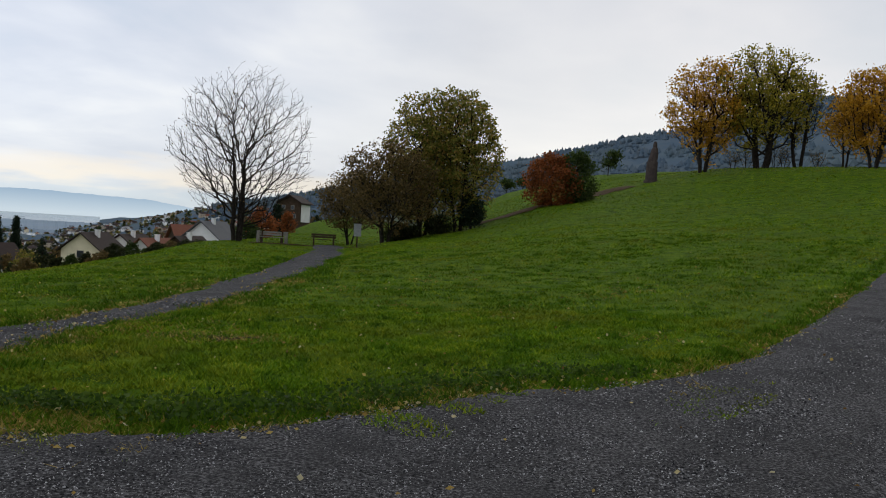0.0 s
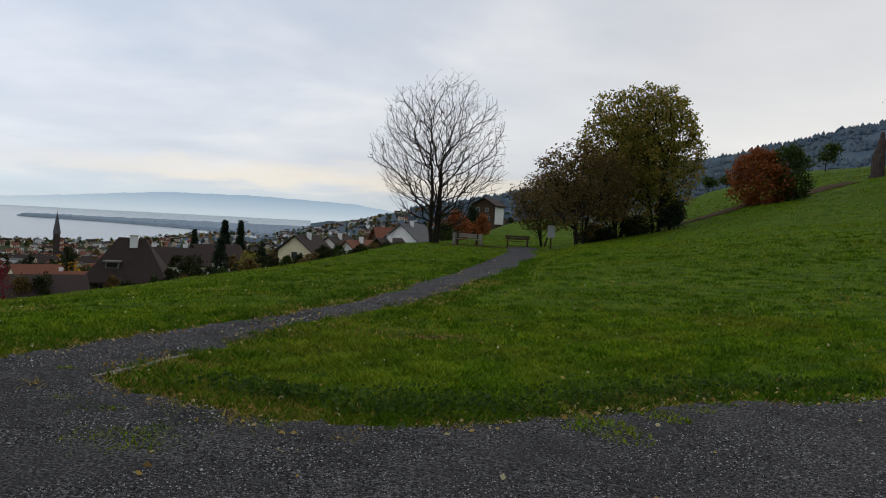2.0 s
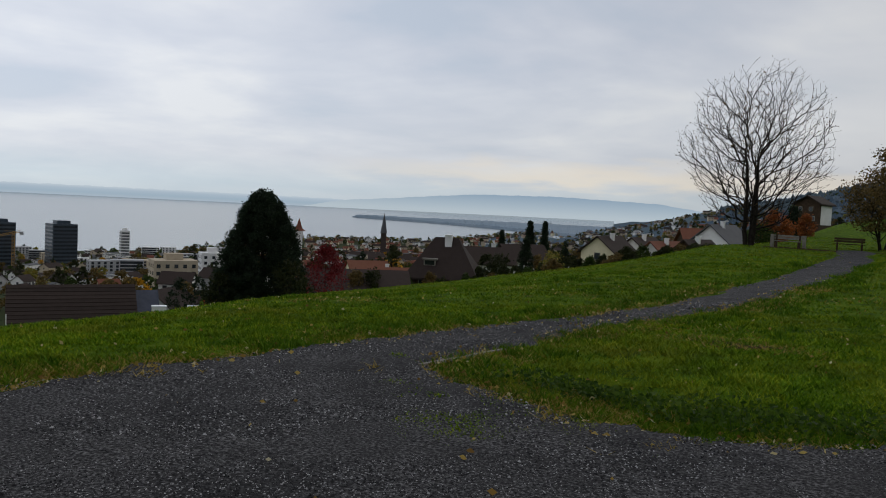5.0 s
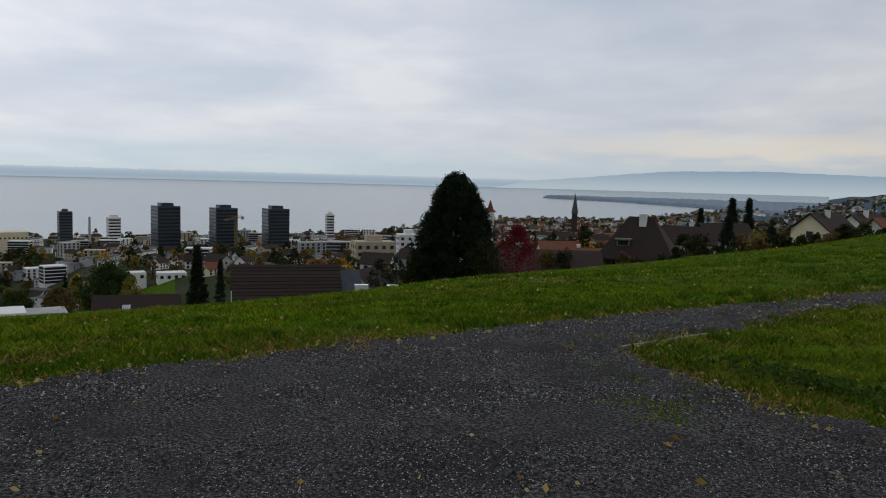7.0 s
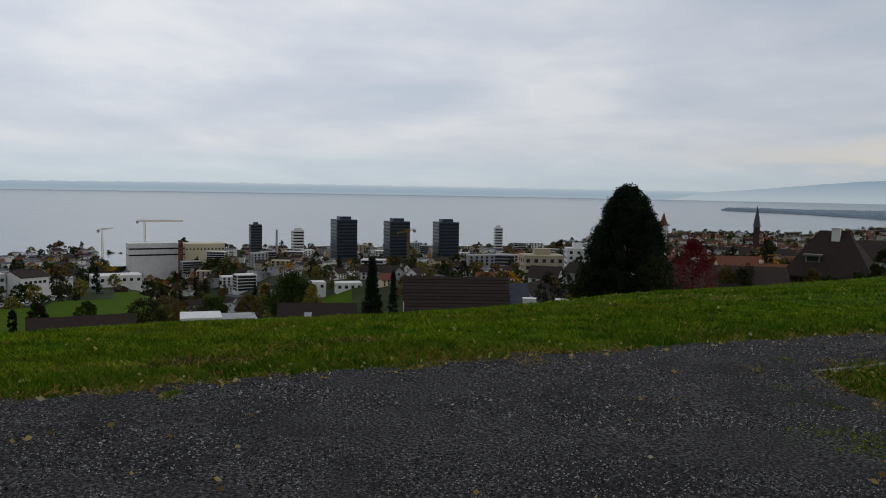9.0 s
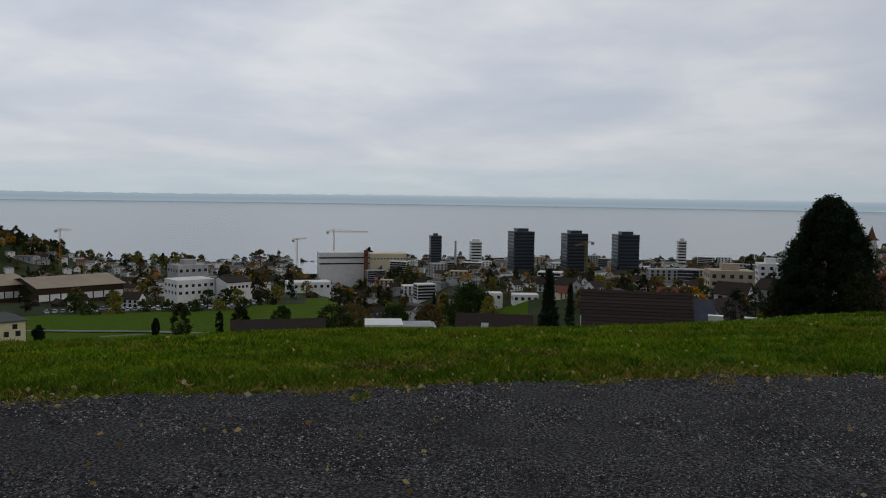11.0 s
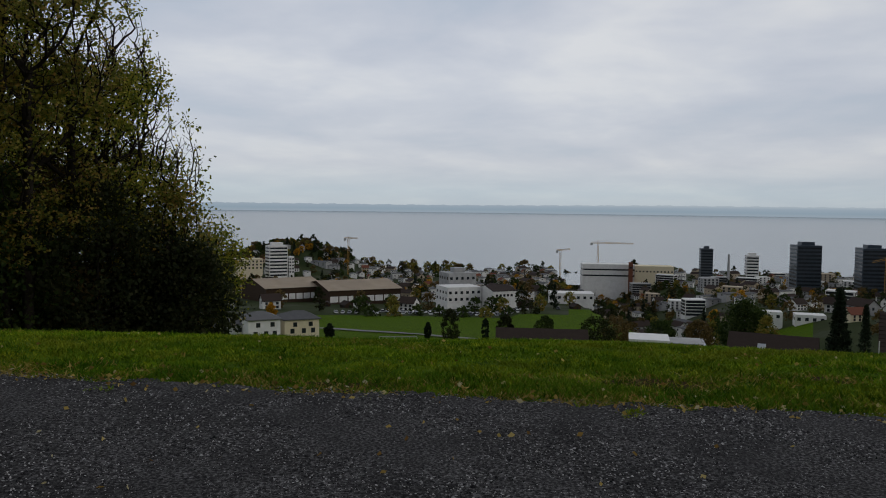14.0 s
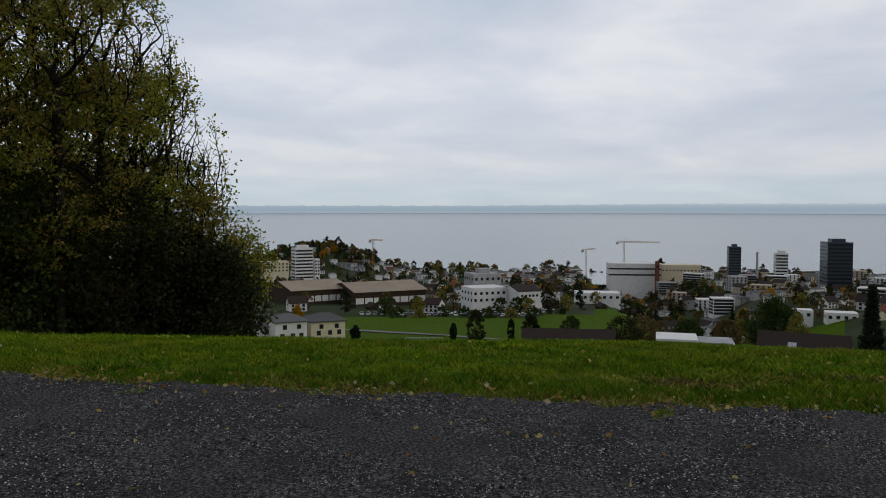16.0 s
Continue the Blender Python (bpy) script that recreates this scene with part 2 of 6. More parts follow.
def gravel_depth(x, y):
    """How far a spot lies inside the gravel (negative: in the grass)."""
    left = x - np.interp(y, [-9, -3, 0, 4, 8, 10, 13.5, 19, 22, 36, 47, 58], [-7.3, -6.6, -6.5, -6.3, -5.8, -5.4, -4.95, -5.25, -5.25, -6.4, -7.7, -9.6])
    right = np.interp(y, [5.9, 8.7, 10.6, 14.4, 20.5, 38.7, 53, 58], [-4.75, -4.85, -4.6, -3.95, -3.9, -5.1, -6.9, -8.0]) - x
    yard = np.interp(x, [-4.8, -4.4, -3.7, -2.6, -1.8, -1.3, -0.3, 0.5, 1.75, 2.4, 3.8, 6.3, 11.9, 24], [6.0, 5.65, 5.4, 5.1, 5.2, 5.5, 6.3, 6.9, 7.6, 7.9, 9.2, 12.6, 20.5, 36]) - y
    yard = np.minimum(yard, y + 9.0 + 0 * x)
    path = np.where(y > 5.0, np.minimum(right, 58 - y), -9)
    return np.minimum(left, np.maximum(yard, path))


def fractal(x, y, s, seed=0.0):
    """Cheap smooth noise, about -1 to 1."""
    v = np.sin(x * s + 1.3 + seed) * np.cos(y * s * 1.13 - 0.7 + seed) + 0.6 * np.sin(x * s * 2.3 - y * s * 1.7 + 2.1 * seed) + 0.4 * np.sin(y * s * 4.1 + x * s * 3.3 + seed)
    return v / 2.0


def polar_grid(a0, a1, da, radii):
    az = np.radians(np.arange(a0, a1 + 1e-6, da))
    R, A = np.meshgrid(radii, az, indexing="ij")
    X, Y = -R * np.sin(A), R * np.cos(A)
    nr, na = R.shape
    i = np.arange(nr * na).reshape(nr, na)
    q = np.stack([i[:-1, :-1], i[1:, :-1], i[1:, 1:], i[:-1, 1:]], -1).reshape(-1, 4)
    return X.ravel(), Y.ravel(), q[:, ::-1]


def build_ground():
    radii = np.concatenate([[0.0], np.geomspace(0.4, 4750, 230)])
    x, y, q = polar_grid(-180, 180, 0.75, radii)
    z = ground_z(x, y)
    r = np.hypot(x, y)
    z = z + 0.03 * fractal(x, y, 1.1) * sst(1, 6, r) + 0.10 * fractal(x, y, 0.23, 2) * sst(10, 30, r)
    far = sst(500, 1400, r)
    az = np.degrees(np.arctan2(-x, y))
    z = z + far * (az < 30) * (9 * fractal(x, y, 0.05) + 7 * fractal(x, y, 0.013, 4))
    z = np.where(gravel_depth(x, y) > 0.25, z - 0.10, z)
    cx, cy = x[q].mean(1), y[q].mean(1)
    cr, ca = np.hypot(cx, cy), np.degrees(np.arctan2(-cx, cy))
    field = (ca > 70) & (ca < 113)
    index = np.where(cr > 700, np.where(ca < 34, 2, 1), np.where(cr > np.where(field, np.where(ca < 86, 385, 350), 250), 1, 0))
    ob = new("ground", mesh_of("ground", np.stack([x, y, z], 1), q, [M_TURF, M_TOWN, M_HAZED_FOREST], True, index))
    tagged(ob, "green meadow slope falling away to a lakeside town", "ground", kind="structure")


def build_gravel():
    x, y, q = polar_grid(-180, 180, 0.5, np.concatenate([[0.0], np.geomspace(0.4, 62, 210)]))
    d = gravel_depth(x, y)
    q = q[(d[q] > -0.45).all(1)]
    used, inv = np.unique(q, return_inverse=True)
    x, y, d, q = x[used], y[used], d[used], inv.reshape(-1, 4)
    edge = d + ragged(x, y)
    z = ground_z(x, y) + np.clip(0.03 + 0.25 * edge, -0.16, 0.035) + 0.006 * fractal(x, y, 7) + 0.012 * fractal(x, y, 1.7, 3)
    ob = new("gravel_path", mesh_of("gravel_path", np.stack([x, y, z], 1), q, M_GRAVEL, True))
    tagged(ob, "dark grey crushed-stone path forking through the meadow", "path", kind="structure")


def build_lake():
    x, y, q = polar_grid(24, 150, 1.5, np.geomspace(820, 4700, 40))
    r = np.hypot(x, y)
    z = lake_z(r)
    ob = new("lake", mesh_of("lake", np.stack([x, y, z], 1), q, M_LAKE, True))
    tagged(ob, "calm pale grey lake under an overcast sky", "lake", kind="structure")


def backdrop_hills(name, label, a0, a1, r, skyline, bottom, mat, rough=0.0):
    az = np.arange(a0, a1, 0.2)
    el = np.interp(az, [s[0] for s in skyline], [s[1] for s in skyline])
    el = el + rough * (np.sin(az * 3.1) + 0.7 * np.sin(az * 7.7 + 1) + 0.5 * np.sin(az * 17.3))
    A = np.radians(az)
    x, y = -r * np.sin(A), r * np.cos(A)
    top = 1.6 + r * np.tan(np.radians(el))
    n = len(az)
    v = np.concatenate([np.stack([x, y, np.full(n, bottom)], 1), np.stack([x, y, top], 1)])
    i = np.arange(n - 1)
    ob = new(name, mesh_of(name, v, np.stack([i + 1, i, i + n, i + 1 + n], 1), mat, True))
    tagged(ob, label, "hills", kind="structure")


build_ground()
build_gravel()
build_lake()
# Haze of distance is put into the glow colours of shore and range.
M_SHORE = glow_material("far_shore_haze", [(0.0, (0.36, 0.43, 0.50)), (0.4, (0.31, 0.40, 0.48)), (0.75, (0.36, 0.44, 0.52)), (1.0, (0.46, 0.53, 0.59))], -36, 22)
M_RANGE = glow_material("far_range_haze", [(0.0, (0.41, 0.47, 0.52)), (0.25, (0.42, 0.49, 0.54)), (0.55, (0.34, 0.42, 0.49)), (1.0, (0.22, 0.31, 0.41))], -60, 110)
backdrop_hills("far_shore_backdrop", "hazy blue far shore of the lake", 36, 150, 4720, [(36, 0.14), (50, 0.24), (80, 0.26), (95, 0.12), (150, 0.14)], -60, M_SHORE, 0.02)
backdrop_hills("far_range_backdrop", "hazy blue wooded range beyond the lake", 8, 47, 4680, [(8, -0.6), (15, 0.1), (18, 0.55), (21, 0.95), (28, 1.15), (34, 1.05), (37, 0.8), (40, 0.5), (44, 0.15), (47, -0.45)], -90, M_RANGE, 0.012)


# ---- more materials ----
def leafy(name, colours, island=0.75, rough=0.6):
    """Foliage: part of the light that falls on a leaf passes through it."""
    m = material(name, colours, 0.7, rough, 3, island=island, spec=0.12)
    nt = m.node_tree
    b, out = nt.nodes["Principled BSDF"], nt.nodes["Material Output"]
    tr, mx = nt.nodes.new("ShaderNodeBsdfTranslucent"), nt.nodes.new("ShaderNodeMixShader")
    nt.links.new(b.inputs["Base Color"].links[0].from_socket, tr.inputs[0])
    mx.inputs[0].default_value = 0.45
    nt.links.new(b.outputs[0], mx.inputs[1]), nt.links.new(tr.outputs[0], mx.inputs[2])
    nt.links.new(mx.outputs[0], out.inputs[0])
    return m


M_OLIVE = leafy("leaves_olive", [(0.07, 0.082, 0.014), (0.15, 0.16, 0.028), (0.28, 0.235, 0.04), (0.32, 0.18, 0.045)])
M_RUSSET = leafy("leaves_russet", [(0.055, 0.046, 0.017), (0.13, 0.090, 0.030), (0.20, 0.13, 0.045)])
M_GOLD = leafy("leaves_gold", [(0.26, 0.135, 0.010), (0.46, 0.23, 0.016), (0.60, 0.34, 0.03)])
M_YELLOWGREEN = leafy("leaves_yellow_green", [(0.11, 0.115, 0.014), (0.27, 0.23, 0.02), (0.46, 0.34, 0.035)])
M_REDBUSH = leafy("leaves_red_orange", [(0.09, 0.045, 0.014), (0.22, 0.065, 0.02), (0.34, 0.11, 0.03)])
M_CRIMSON = leafy("leaves_crimson", [(0.07, 0.008, 0.010), (0.16, 0.015, 0.018), (0.24, 0.025, 0.025)])
M_GREEN = leafy("leaves_green", [(0.018, 0.034, 0.007), (0.040, 0.066, 0.014), (0.075, 0.10, 0.022)])
M_WOODS = leafy("leaves_dark_wood", [(0.07, 0.095, 0.012), (0.15, 0.18, 0.022), (0.27, 0.27, 0.032), (0.46, 0.35, 0.04)])
M_HEDGE = leafy("leaves_dark_hedge", [(0.012, 0.018, 0.006), (0.026, 0.034, 0.010), (0.050, 0.050, 0.018)])
M_NEEDLE = leafy("needles", [(0.010, 0.018, 0.010), (0.018, 0.031, 0.016), (0.032, 0.046, 0.024)])
M_DRY = leafy("dry_leaves", [(0.14, 0.075, 0.025), (0.30, 0.19, 0.05), (0.48, 0.36, 0.10), (0.55, 0.50, 0.32)])
M_PLASTER = material("white_plaster", [(0.70, 0.69, 0.66), (0.80, 0.79, 0.77)], 0.8, 0.9, 6, coarse=(0.25, (0.60, 0.59, 0.56), 0.5))
M_CREAM = material("cream_plaster", [(0.62, 0.54, 0.37), (0.70, 0.62, 0.44)], 0.8, 0.9, 6)
M_BEIGE = material("beige_plaster", [(0.40, 0.33, 0.24), (0.50, 0.42, 0.31)], 0.4, 0.9, 6)
M_GREYWALL = material("grey_plaster", [(0.30, 0.30, 0.30), (0.42, 0.42, 0.41)], 0.4, 0.9, 6)
M_TIMBER = material("dark_timber", [(0.035, 0.022, 0.014), (0.07, 0.045, 0.028)], 3.0, 0.8, 8, 0.01, 30)
M_GREYWOOD = material("weathered_wood", [(0.16, 0.145, 0.12), (0.27, 0.25, 0.21)], 8.0, 0.85, 8, 0.004, 60)
M_ROOF = material("brown_roof_tiles", [(0.026, 0.019, 0.016), (0.052, 0.037, 0.031)], 1.6, 0.85, 8, 0.02, 12, obj_random=0.35)
M_REDROOF = material("red_roof_tiles", [(0.075, 0.030, 0.020), (0.15, 0.055, 0.035), (0.20, 0.09, 0.055)], 1.2, 0.85, 8, 0.02, 12, obj_random=0.5)
M_GREYROOF = material("grey_roof", [(0.06, 0.06, 0.065), (0.14, 0.14, 0.14)], 0.8, 0.8, 6, obj_random=0.6)
M_TANROOF = material("tan_sheet_roof", [(0.30, 0.24, 0.17), (0.38, 0.31, 0.23)], 0.12, 0.8, 6, coarse=(0.05, (0.27, 0.22, 0.17), 0.5))
M_GLASS = material("window_glass", [(0.015, 0.018, 0.022), (0.03, 0.035, 0.04)], 0.5, 0.12, 2, spec=0.5)
M_DARKGLASS = material("dark_glass_cladding", [(0.030, 0.044, 0.060), (0.050, 0.068, 0.088)], 0.3, 0.4, 3, spec=0.4)
M_TOWERBAND = material("grey_cladding", [(0.06, 0.072, 0.084), (0.09, 0.104, 0.12)], 0.3, 0.6, 3)
M_PANEL = material("solar_panel", [(0.020, 0.024, 0.040), (0.035, 0.040, 0.06)], 1.0, 0.25, 2, spec=0.5)
M_SKYLIGHT = material("pale_skylight", [(0.60, 0.63, 0.66), (0.75, 0.77, 0.79)], 1.0, 0.25, 2)
M_STONE = material("weathered_stone", [(0.038, 0.029, 0.026), (0.08, 0.064, 0.056)], 3.0, 0.95, 8, 0.02, 15)
M_BOARD = material("grey_notice_board", [(0.30, 0.31, 0.31), (0.40, 0.41, 0.41)], 6.0, 0.5, 4)
M_ASPHALT = material("pale_road", [(0.16, 0.155, 0.145), (0.22, 0.21, 0.20)], 0.3, 0.9, 6)
M_CRANE = material("yellow_steel", [(0.33, 0.19, 0.05), (0.42, 0.25, 0.07)], 1.0, 0.6, 3)
M_TYRE = material("rubber", [(0.015, 0.015, 0.015), (0.03, 0.03, 0.03)], 5.0, 0.8, 3)
M_CARS = [material("car_paint_white", [(0.6, 0.6, 0.6), (0.7, 0.7, 0.7)], 1.0, 0.35, 2, spec=0.5), material("car_paint_dark", [(0.03, 0.035, 0.045), (0.05, 0.055, 0.07)], 1.0, 0.35, 2, spec=0.5), material("car_paint_silver", [(0.28, 0.29, 0.31), (0.36, 0.37, 0.39)], 1.0, 0.35, 2, metal=0.3, spec=0.5)]


# ---- trees ----
def unit(v):
    return v / max(1e-9, math.sqrt(v[0] * v[0] + v[1] * v[1] + v[2] * v[2]))


def tubes(segs, sides=5):
    s = np.array(segs, dtype=float)
    p0, p1, r0, r1 = s[:, 0:3], s[:, 3:6], s[:, 6], s[:, 7]
    d = p1 - p0
    d = d / np.maximum(1e-9, np.linalg.norm(d, axis=1))[:, None]
    ref = np.where(np.abs(d[:, 2:3]) > 0.9, np.array([[1.0, 0, 0]]), np.array([[0, 0, 1.0]]))
    a = np.cross(d, ref)
    a = a / np.linalg.norm(a, axis=1)[:, None]
    b = np.cross(d, a)
    ang = np.arange(sides) * 2 * np.pi / sides
    ring = a[:, None, :] * np.cos(ang)[None, :, None] + b[:, None, :] * np.sin(ang)[None, :, None]
    v = np.concatenate([p0[:, None] + ring * r0[:, None, None], p1[:, None] + ring * r1[:, None, None]], 1)
    n = len(s)
    i = np.arange(sides)
    f = np.stack([i, (i + 1) % sides, sides + (i + 1) % sides, sides + i], 1)
    f = f[None] + (np.arange(n) * 2 * sides)[:, None, None]
    return v.reshape(-1, 3), f.reshape(-1, 4)


def leaf_quads(points, size, rng, flat=0.0):
    """Pointed four-cornered leaves, one at each point, turned at random."""
    p = np.asarray(points, float)
    n = len(p)
    a = rng.normal(size=(n, 3))
    a[:, 2] *= 1 - flat
    a /= np.linalg.norm(a, axis=1)[:, None]
    b = np.cross(a, rng.normal(size=(n, 3)) * np.array([1, 1, 1 - flat]) + np.array([0, 0, 1e-6]))
    b /= np.maximum(1e-6, np.linalg.norm(b, axis=1))[:, None]
    s = size * rng.uniform(0.6, 1.35, n)[:, None]
    v = np.stack([p - a * s * 0.6, p + b * s * 0.42, p + a * s * 0.6, p - b * s * 0.42], 1)
    return v.reshape(-1, 3), np.arange(4 * n).reshape(n, 4)


def limbs(rng, crown, stems, stem_top, trunk_r, lean, twigs, reach, seed):
    """Stems and limbs that fill a crown: each further spot of the crown joins the nearest limb, counting the way back to the root."""
    zc, rx, rz = crown
    P, par, far = [], [], []
    for k in range(stems):
        ang = 2 * math.pi * (k + 0.3) / stems + seed
        tilt = lean * (0.7 if k == 0 else rng.uniform(0.8, 1.3))
        p = np.array([math.cos(ang), math.sin(ang), 0]) * (trunk_r * 1.3 if stems > 1 else 0) - np.array([0, 0, 0.4])
        n = max(4, int(stem_top * (1 if k == 0 else rng.uniform(0.75, 0.95)) / 0.5))
        for i in range(n):
            P.append(p), par.append(len(P) - 2 if i else -1), far.append(0.5 * i)
            p = p + unit(np.array([math.cos(ang) * tilt, math.sin(ang) * tilt, 1.0]) + rng.normal(0, 0.07, 3)) * 0.5
    fixed = len(P)
    d = rng.normal(size=(twigs, 3))
    d /= np.linalg.norm(d, axis=1)[:, None]
    wob = 1 + 0.10 * np.sin(3.1 * np.arctan2(d[:, 1], d[:, 0]) + seed) * np.cos(2.7 * d[:, 2] + seed) + 0.07 * np.sin(7 * d[:, 2] + 5 * d[:, 0] + 2 * seed)
    T = d * (rng.random(twigs) ** (1 / 2.5) * wob)[:, None] * np.array([rx, rx, rz]) + np.array([0, 0, zc])
    T[:, :2] *= np.where(d[:, 2] < 0, 1 - 0.12 * np.abs(d[:, 2]), 1.0)[:, None]
    best, who = np.full(twigs, np.inf), np.zeros(twigs, int)
    done = np.zeros(twigs, bool)

    def offer(p, way, i):
        v = T - p
        c = np.sqrt((v * v).sum(1)) + 0.7 * np.maximum(0, -v[:, 2]) + reach * way
        b = (c < best) & ~done
        best[b], who[b] = c[b], i

    for i in range(fixed):
        if P[i][2] > (zc - rz) * 0.7:
            offer(P[i], far[i], i)
    for _ in range(twigs):
        j = int(np.argmin(best))
        i = who[j]
        P.append(T[j].copy()), par.append(i), far.append(far[i] + float(np.linalg.norm(T[j] - P[i])))
        done[j], best[j] = True, np.inf
        offer(T[j], far[-1], len(P) - 1)
    P, par = np.array(P), np.array(par)
    n = len(P)
    has = par >= 0
    for _ in range(3):
        kids, num = np.zeros((n, 3)), np.zeros(n)
        np.add.at(kids, par[has], P[has]), np.add.at(num, par[has], 1)
        mid = has & (num > 0)
        mid[:fixed] = False
        P[mid] = 0.5 * P[mid] + 0.25 * P[par[mid]] + 0.25 * kids[mid] / num[mid][:, None]
    load = np.ones(n)
    order = np.argsort(-np.concatenate([np.arange(fixed) * 1e-3, 1 + np.arange(n - fixed)]))
    for i in order:
        if par[i] >= 0:
            load[par[i]] += load[i]
    roots = load[~has].max()
    rad = np.maximum(0.007, trunk_r * (load / roots) ** 0.47)
    k = np.flatnonzero(has)
    segs = np.column_stack([P[par[k]], P[k], np.minimum(rad[par[k]], rad[k] * 1.5), rad[k]])
    tips = P[fixed:][load[fixed:] < 9]
    return segs, tips


def tree(name, label, az, r, height, crown, leaf_mat, leaves, leaf_size, seed, stems=1, trunk_r=0.16, lean=0.12, sink=0.0, category="tree", group="", clump=0.3, low=None, gap=-0.35, twigs=1300, reach=0.35, stem_top=None, top_el=None):
    """crown: (centre height, radius across, radius up) of the space that its limbs fill; top_el: the top's angle above the eye, in place of the height."""
    rng = np.random.default_rng(seed)
    x, y = polar(az, r)
    if top_el is not None:
        height = 1.6 + r * math.tan(radians(top_el)) - gz(x, y) + sink
        crown = (height * 0.57, crown[1], height * 0.43)
    segs, tips = limbs(rng, crown, stems, stem_top or crown[0] + crown[2] * 0.25, trunk_r, lean, twigs, reach, seed)
    thing = tagged(new(name), label, category, group)
    thing.location = (x, y, gz(x, y) - sink)
    v, f = tubes(segs)
    part("trunk", mesh_of("trunk", v, f, M_BARK, True), None, thing)
    if leaves:
        t = tips
        lump = np.sin(t[:, 0] * 2.3 + seed) * np.cos(t[:, 1] * 2.1 - seed) + np.sin(t[:, 2] * 2.0 + t[:, 0] * 1.1 + 2 * seed)
        t = t[lump > gap]
        pts = t[rng.integers(0, len(t), leaves)] + rng.normal(0, clump, (leaves, 3)) * np.array([1, 1, 0.6])
        if low is not None:
            pts = pts[pts[:, 2] > low]
        v, f = leaf_quads(pts, leaf_size, rng, 0.3)
        part("crown", mesh_of("crown", v, f, leaf_mat), None, thing)
    return thing


def dense_crown(rng, profile, height, radius, clumps, per, spread, lumpy=0.12):
    """Leaf places in clumps over the outside of a crown whose half-width at each height fraction is given by profile."""
    h = rng.uniform(0.02, 1, clumps)
    ang = rng.uniform(0, 2 * np.pi, clumps)
    rad = np.interp(h, [p[0] for p in profile], [p[1] for p in profile]) * radius * (0.45 + (0.55 + lumpy) * rng.random(clumps) ** 0.6)
    c = np.stack([np.cos(ang) * rad, np.sin(ang) * rad, h * height], 1)
    return (c[:, None] + rng.normal(0, spread, (clumps, per, 3))).reshape(-1, 3)


ROUND = [(0, 0.35), (0.15, 0.85), (0.4, 1.0), (0.65, 0.9), (0.85, 0.6), (1, 0.15)]
CONE = [(0, 0.75), (0.12, 1.0), (0.5, 0.6), (0.8, 0.26), (1, 0.03)]
DOME = [(0, 0.75), (0.12, 0.98), (0.34, 1.0), (0.6, 0.79), (0.75, 0.62), (0.87, 0.45), (0.95, 0.28), (1, 0.1)]
COLUMN = [(0, 0.7), (0.2, 1.0), (0.7, 0.9), (1, 0.12)]


def shrub(name, label, az, r, height, radius, mat, seed, profile=ROUND, clumps=120, per=40, size=0.2, spread=0.25, trunk=0.12, category="bush", group="", sink=0.1, stem=0.15, top_el=None):
    rng = np.random.default_rng(seed)
    x, y = polar(az, r)
    if top_el is not None:
        height = max(1.5, 1.6 + r * math.tan(radians(top_el)) - gz(x, y) + sink)
    thing = tagged(new(name), label, category, group)
    thing.location = (x, y, gz(x, y) - sink)
    segs = [(0, 0, -0.5, 0.05, 0.03, height * 0.5, trunk, trunk * 0.6), (0.05, 0.03, height * 0.5, 0, 0, height * 0.93, trunk * 0.6, trunk * 0.15)]
    for k in range(14):
        a, z0 = rng.uniform(0, 6.28), height * rng.uniform(0.08, 0.7)
        q = np.interp(z0 / height + 0.1, [p[0] for p in profile], [p[1] for p in profile]) * radius * 0.8
        segs.append((0, 0, z0, math.cos(a) * q, math.sin(a) * q, z0 + 0.12 * height, trunk * 0.35, trunk * 0.1))
    v, f = tubes(segs)
    part("trunk", mesh_of("trunk", v, f, M_BARK, True), None, thing)
    pts = dense_crown(rng, profile, height * (1 - stem), radius, clumps, per, spread) + np.array([0, 0, height * stem])
    v, f = leaf_quads(pts, size, rng)
    part("crown", mesh_of("crown", v, f, mat), None, thing)
    return thing


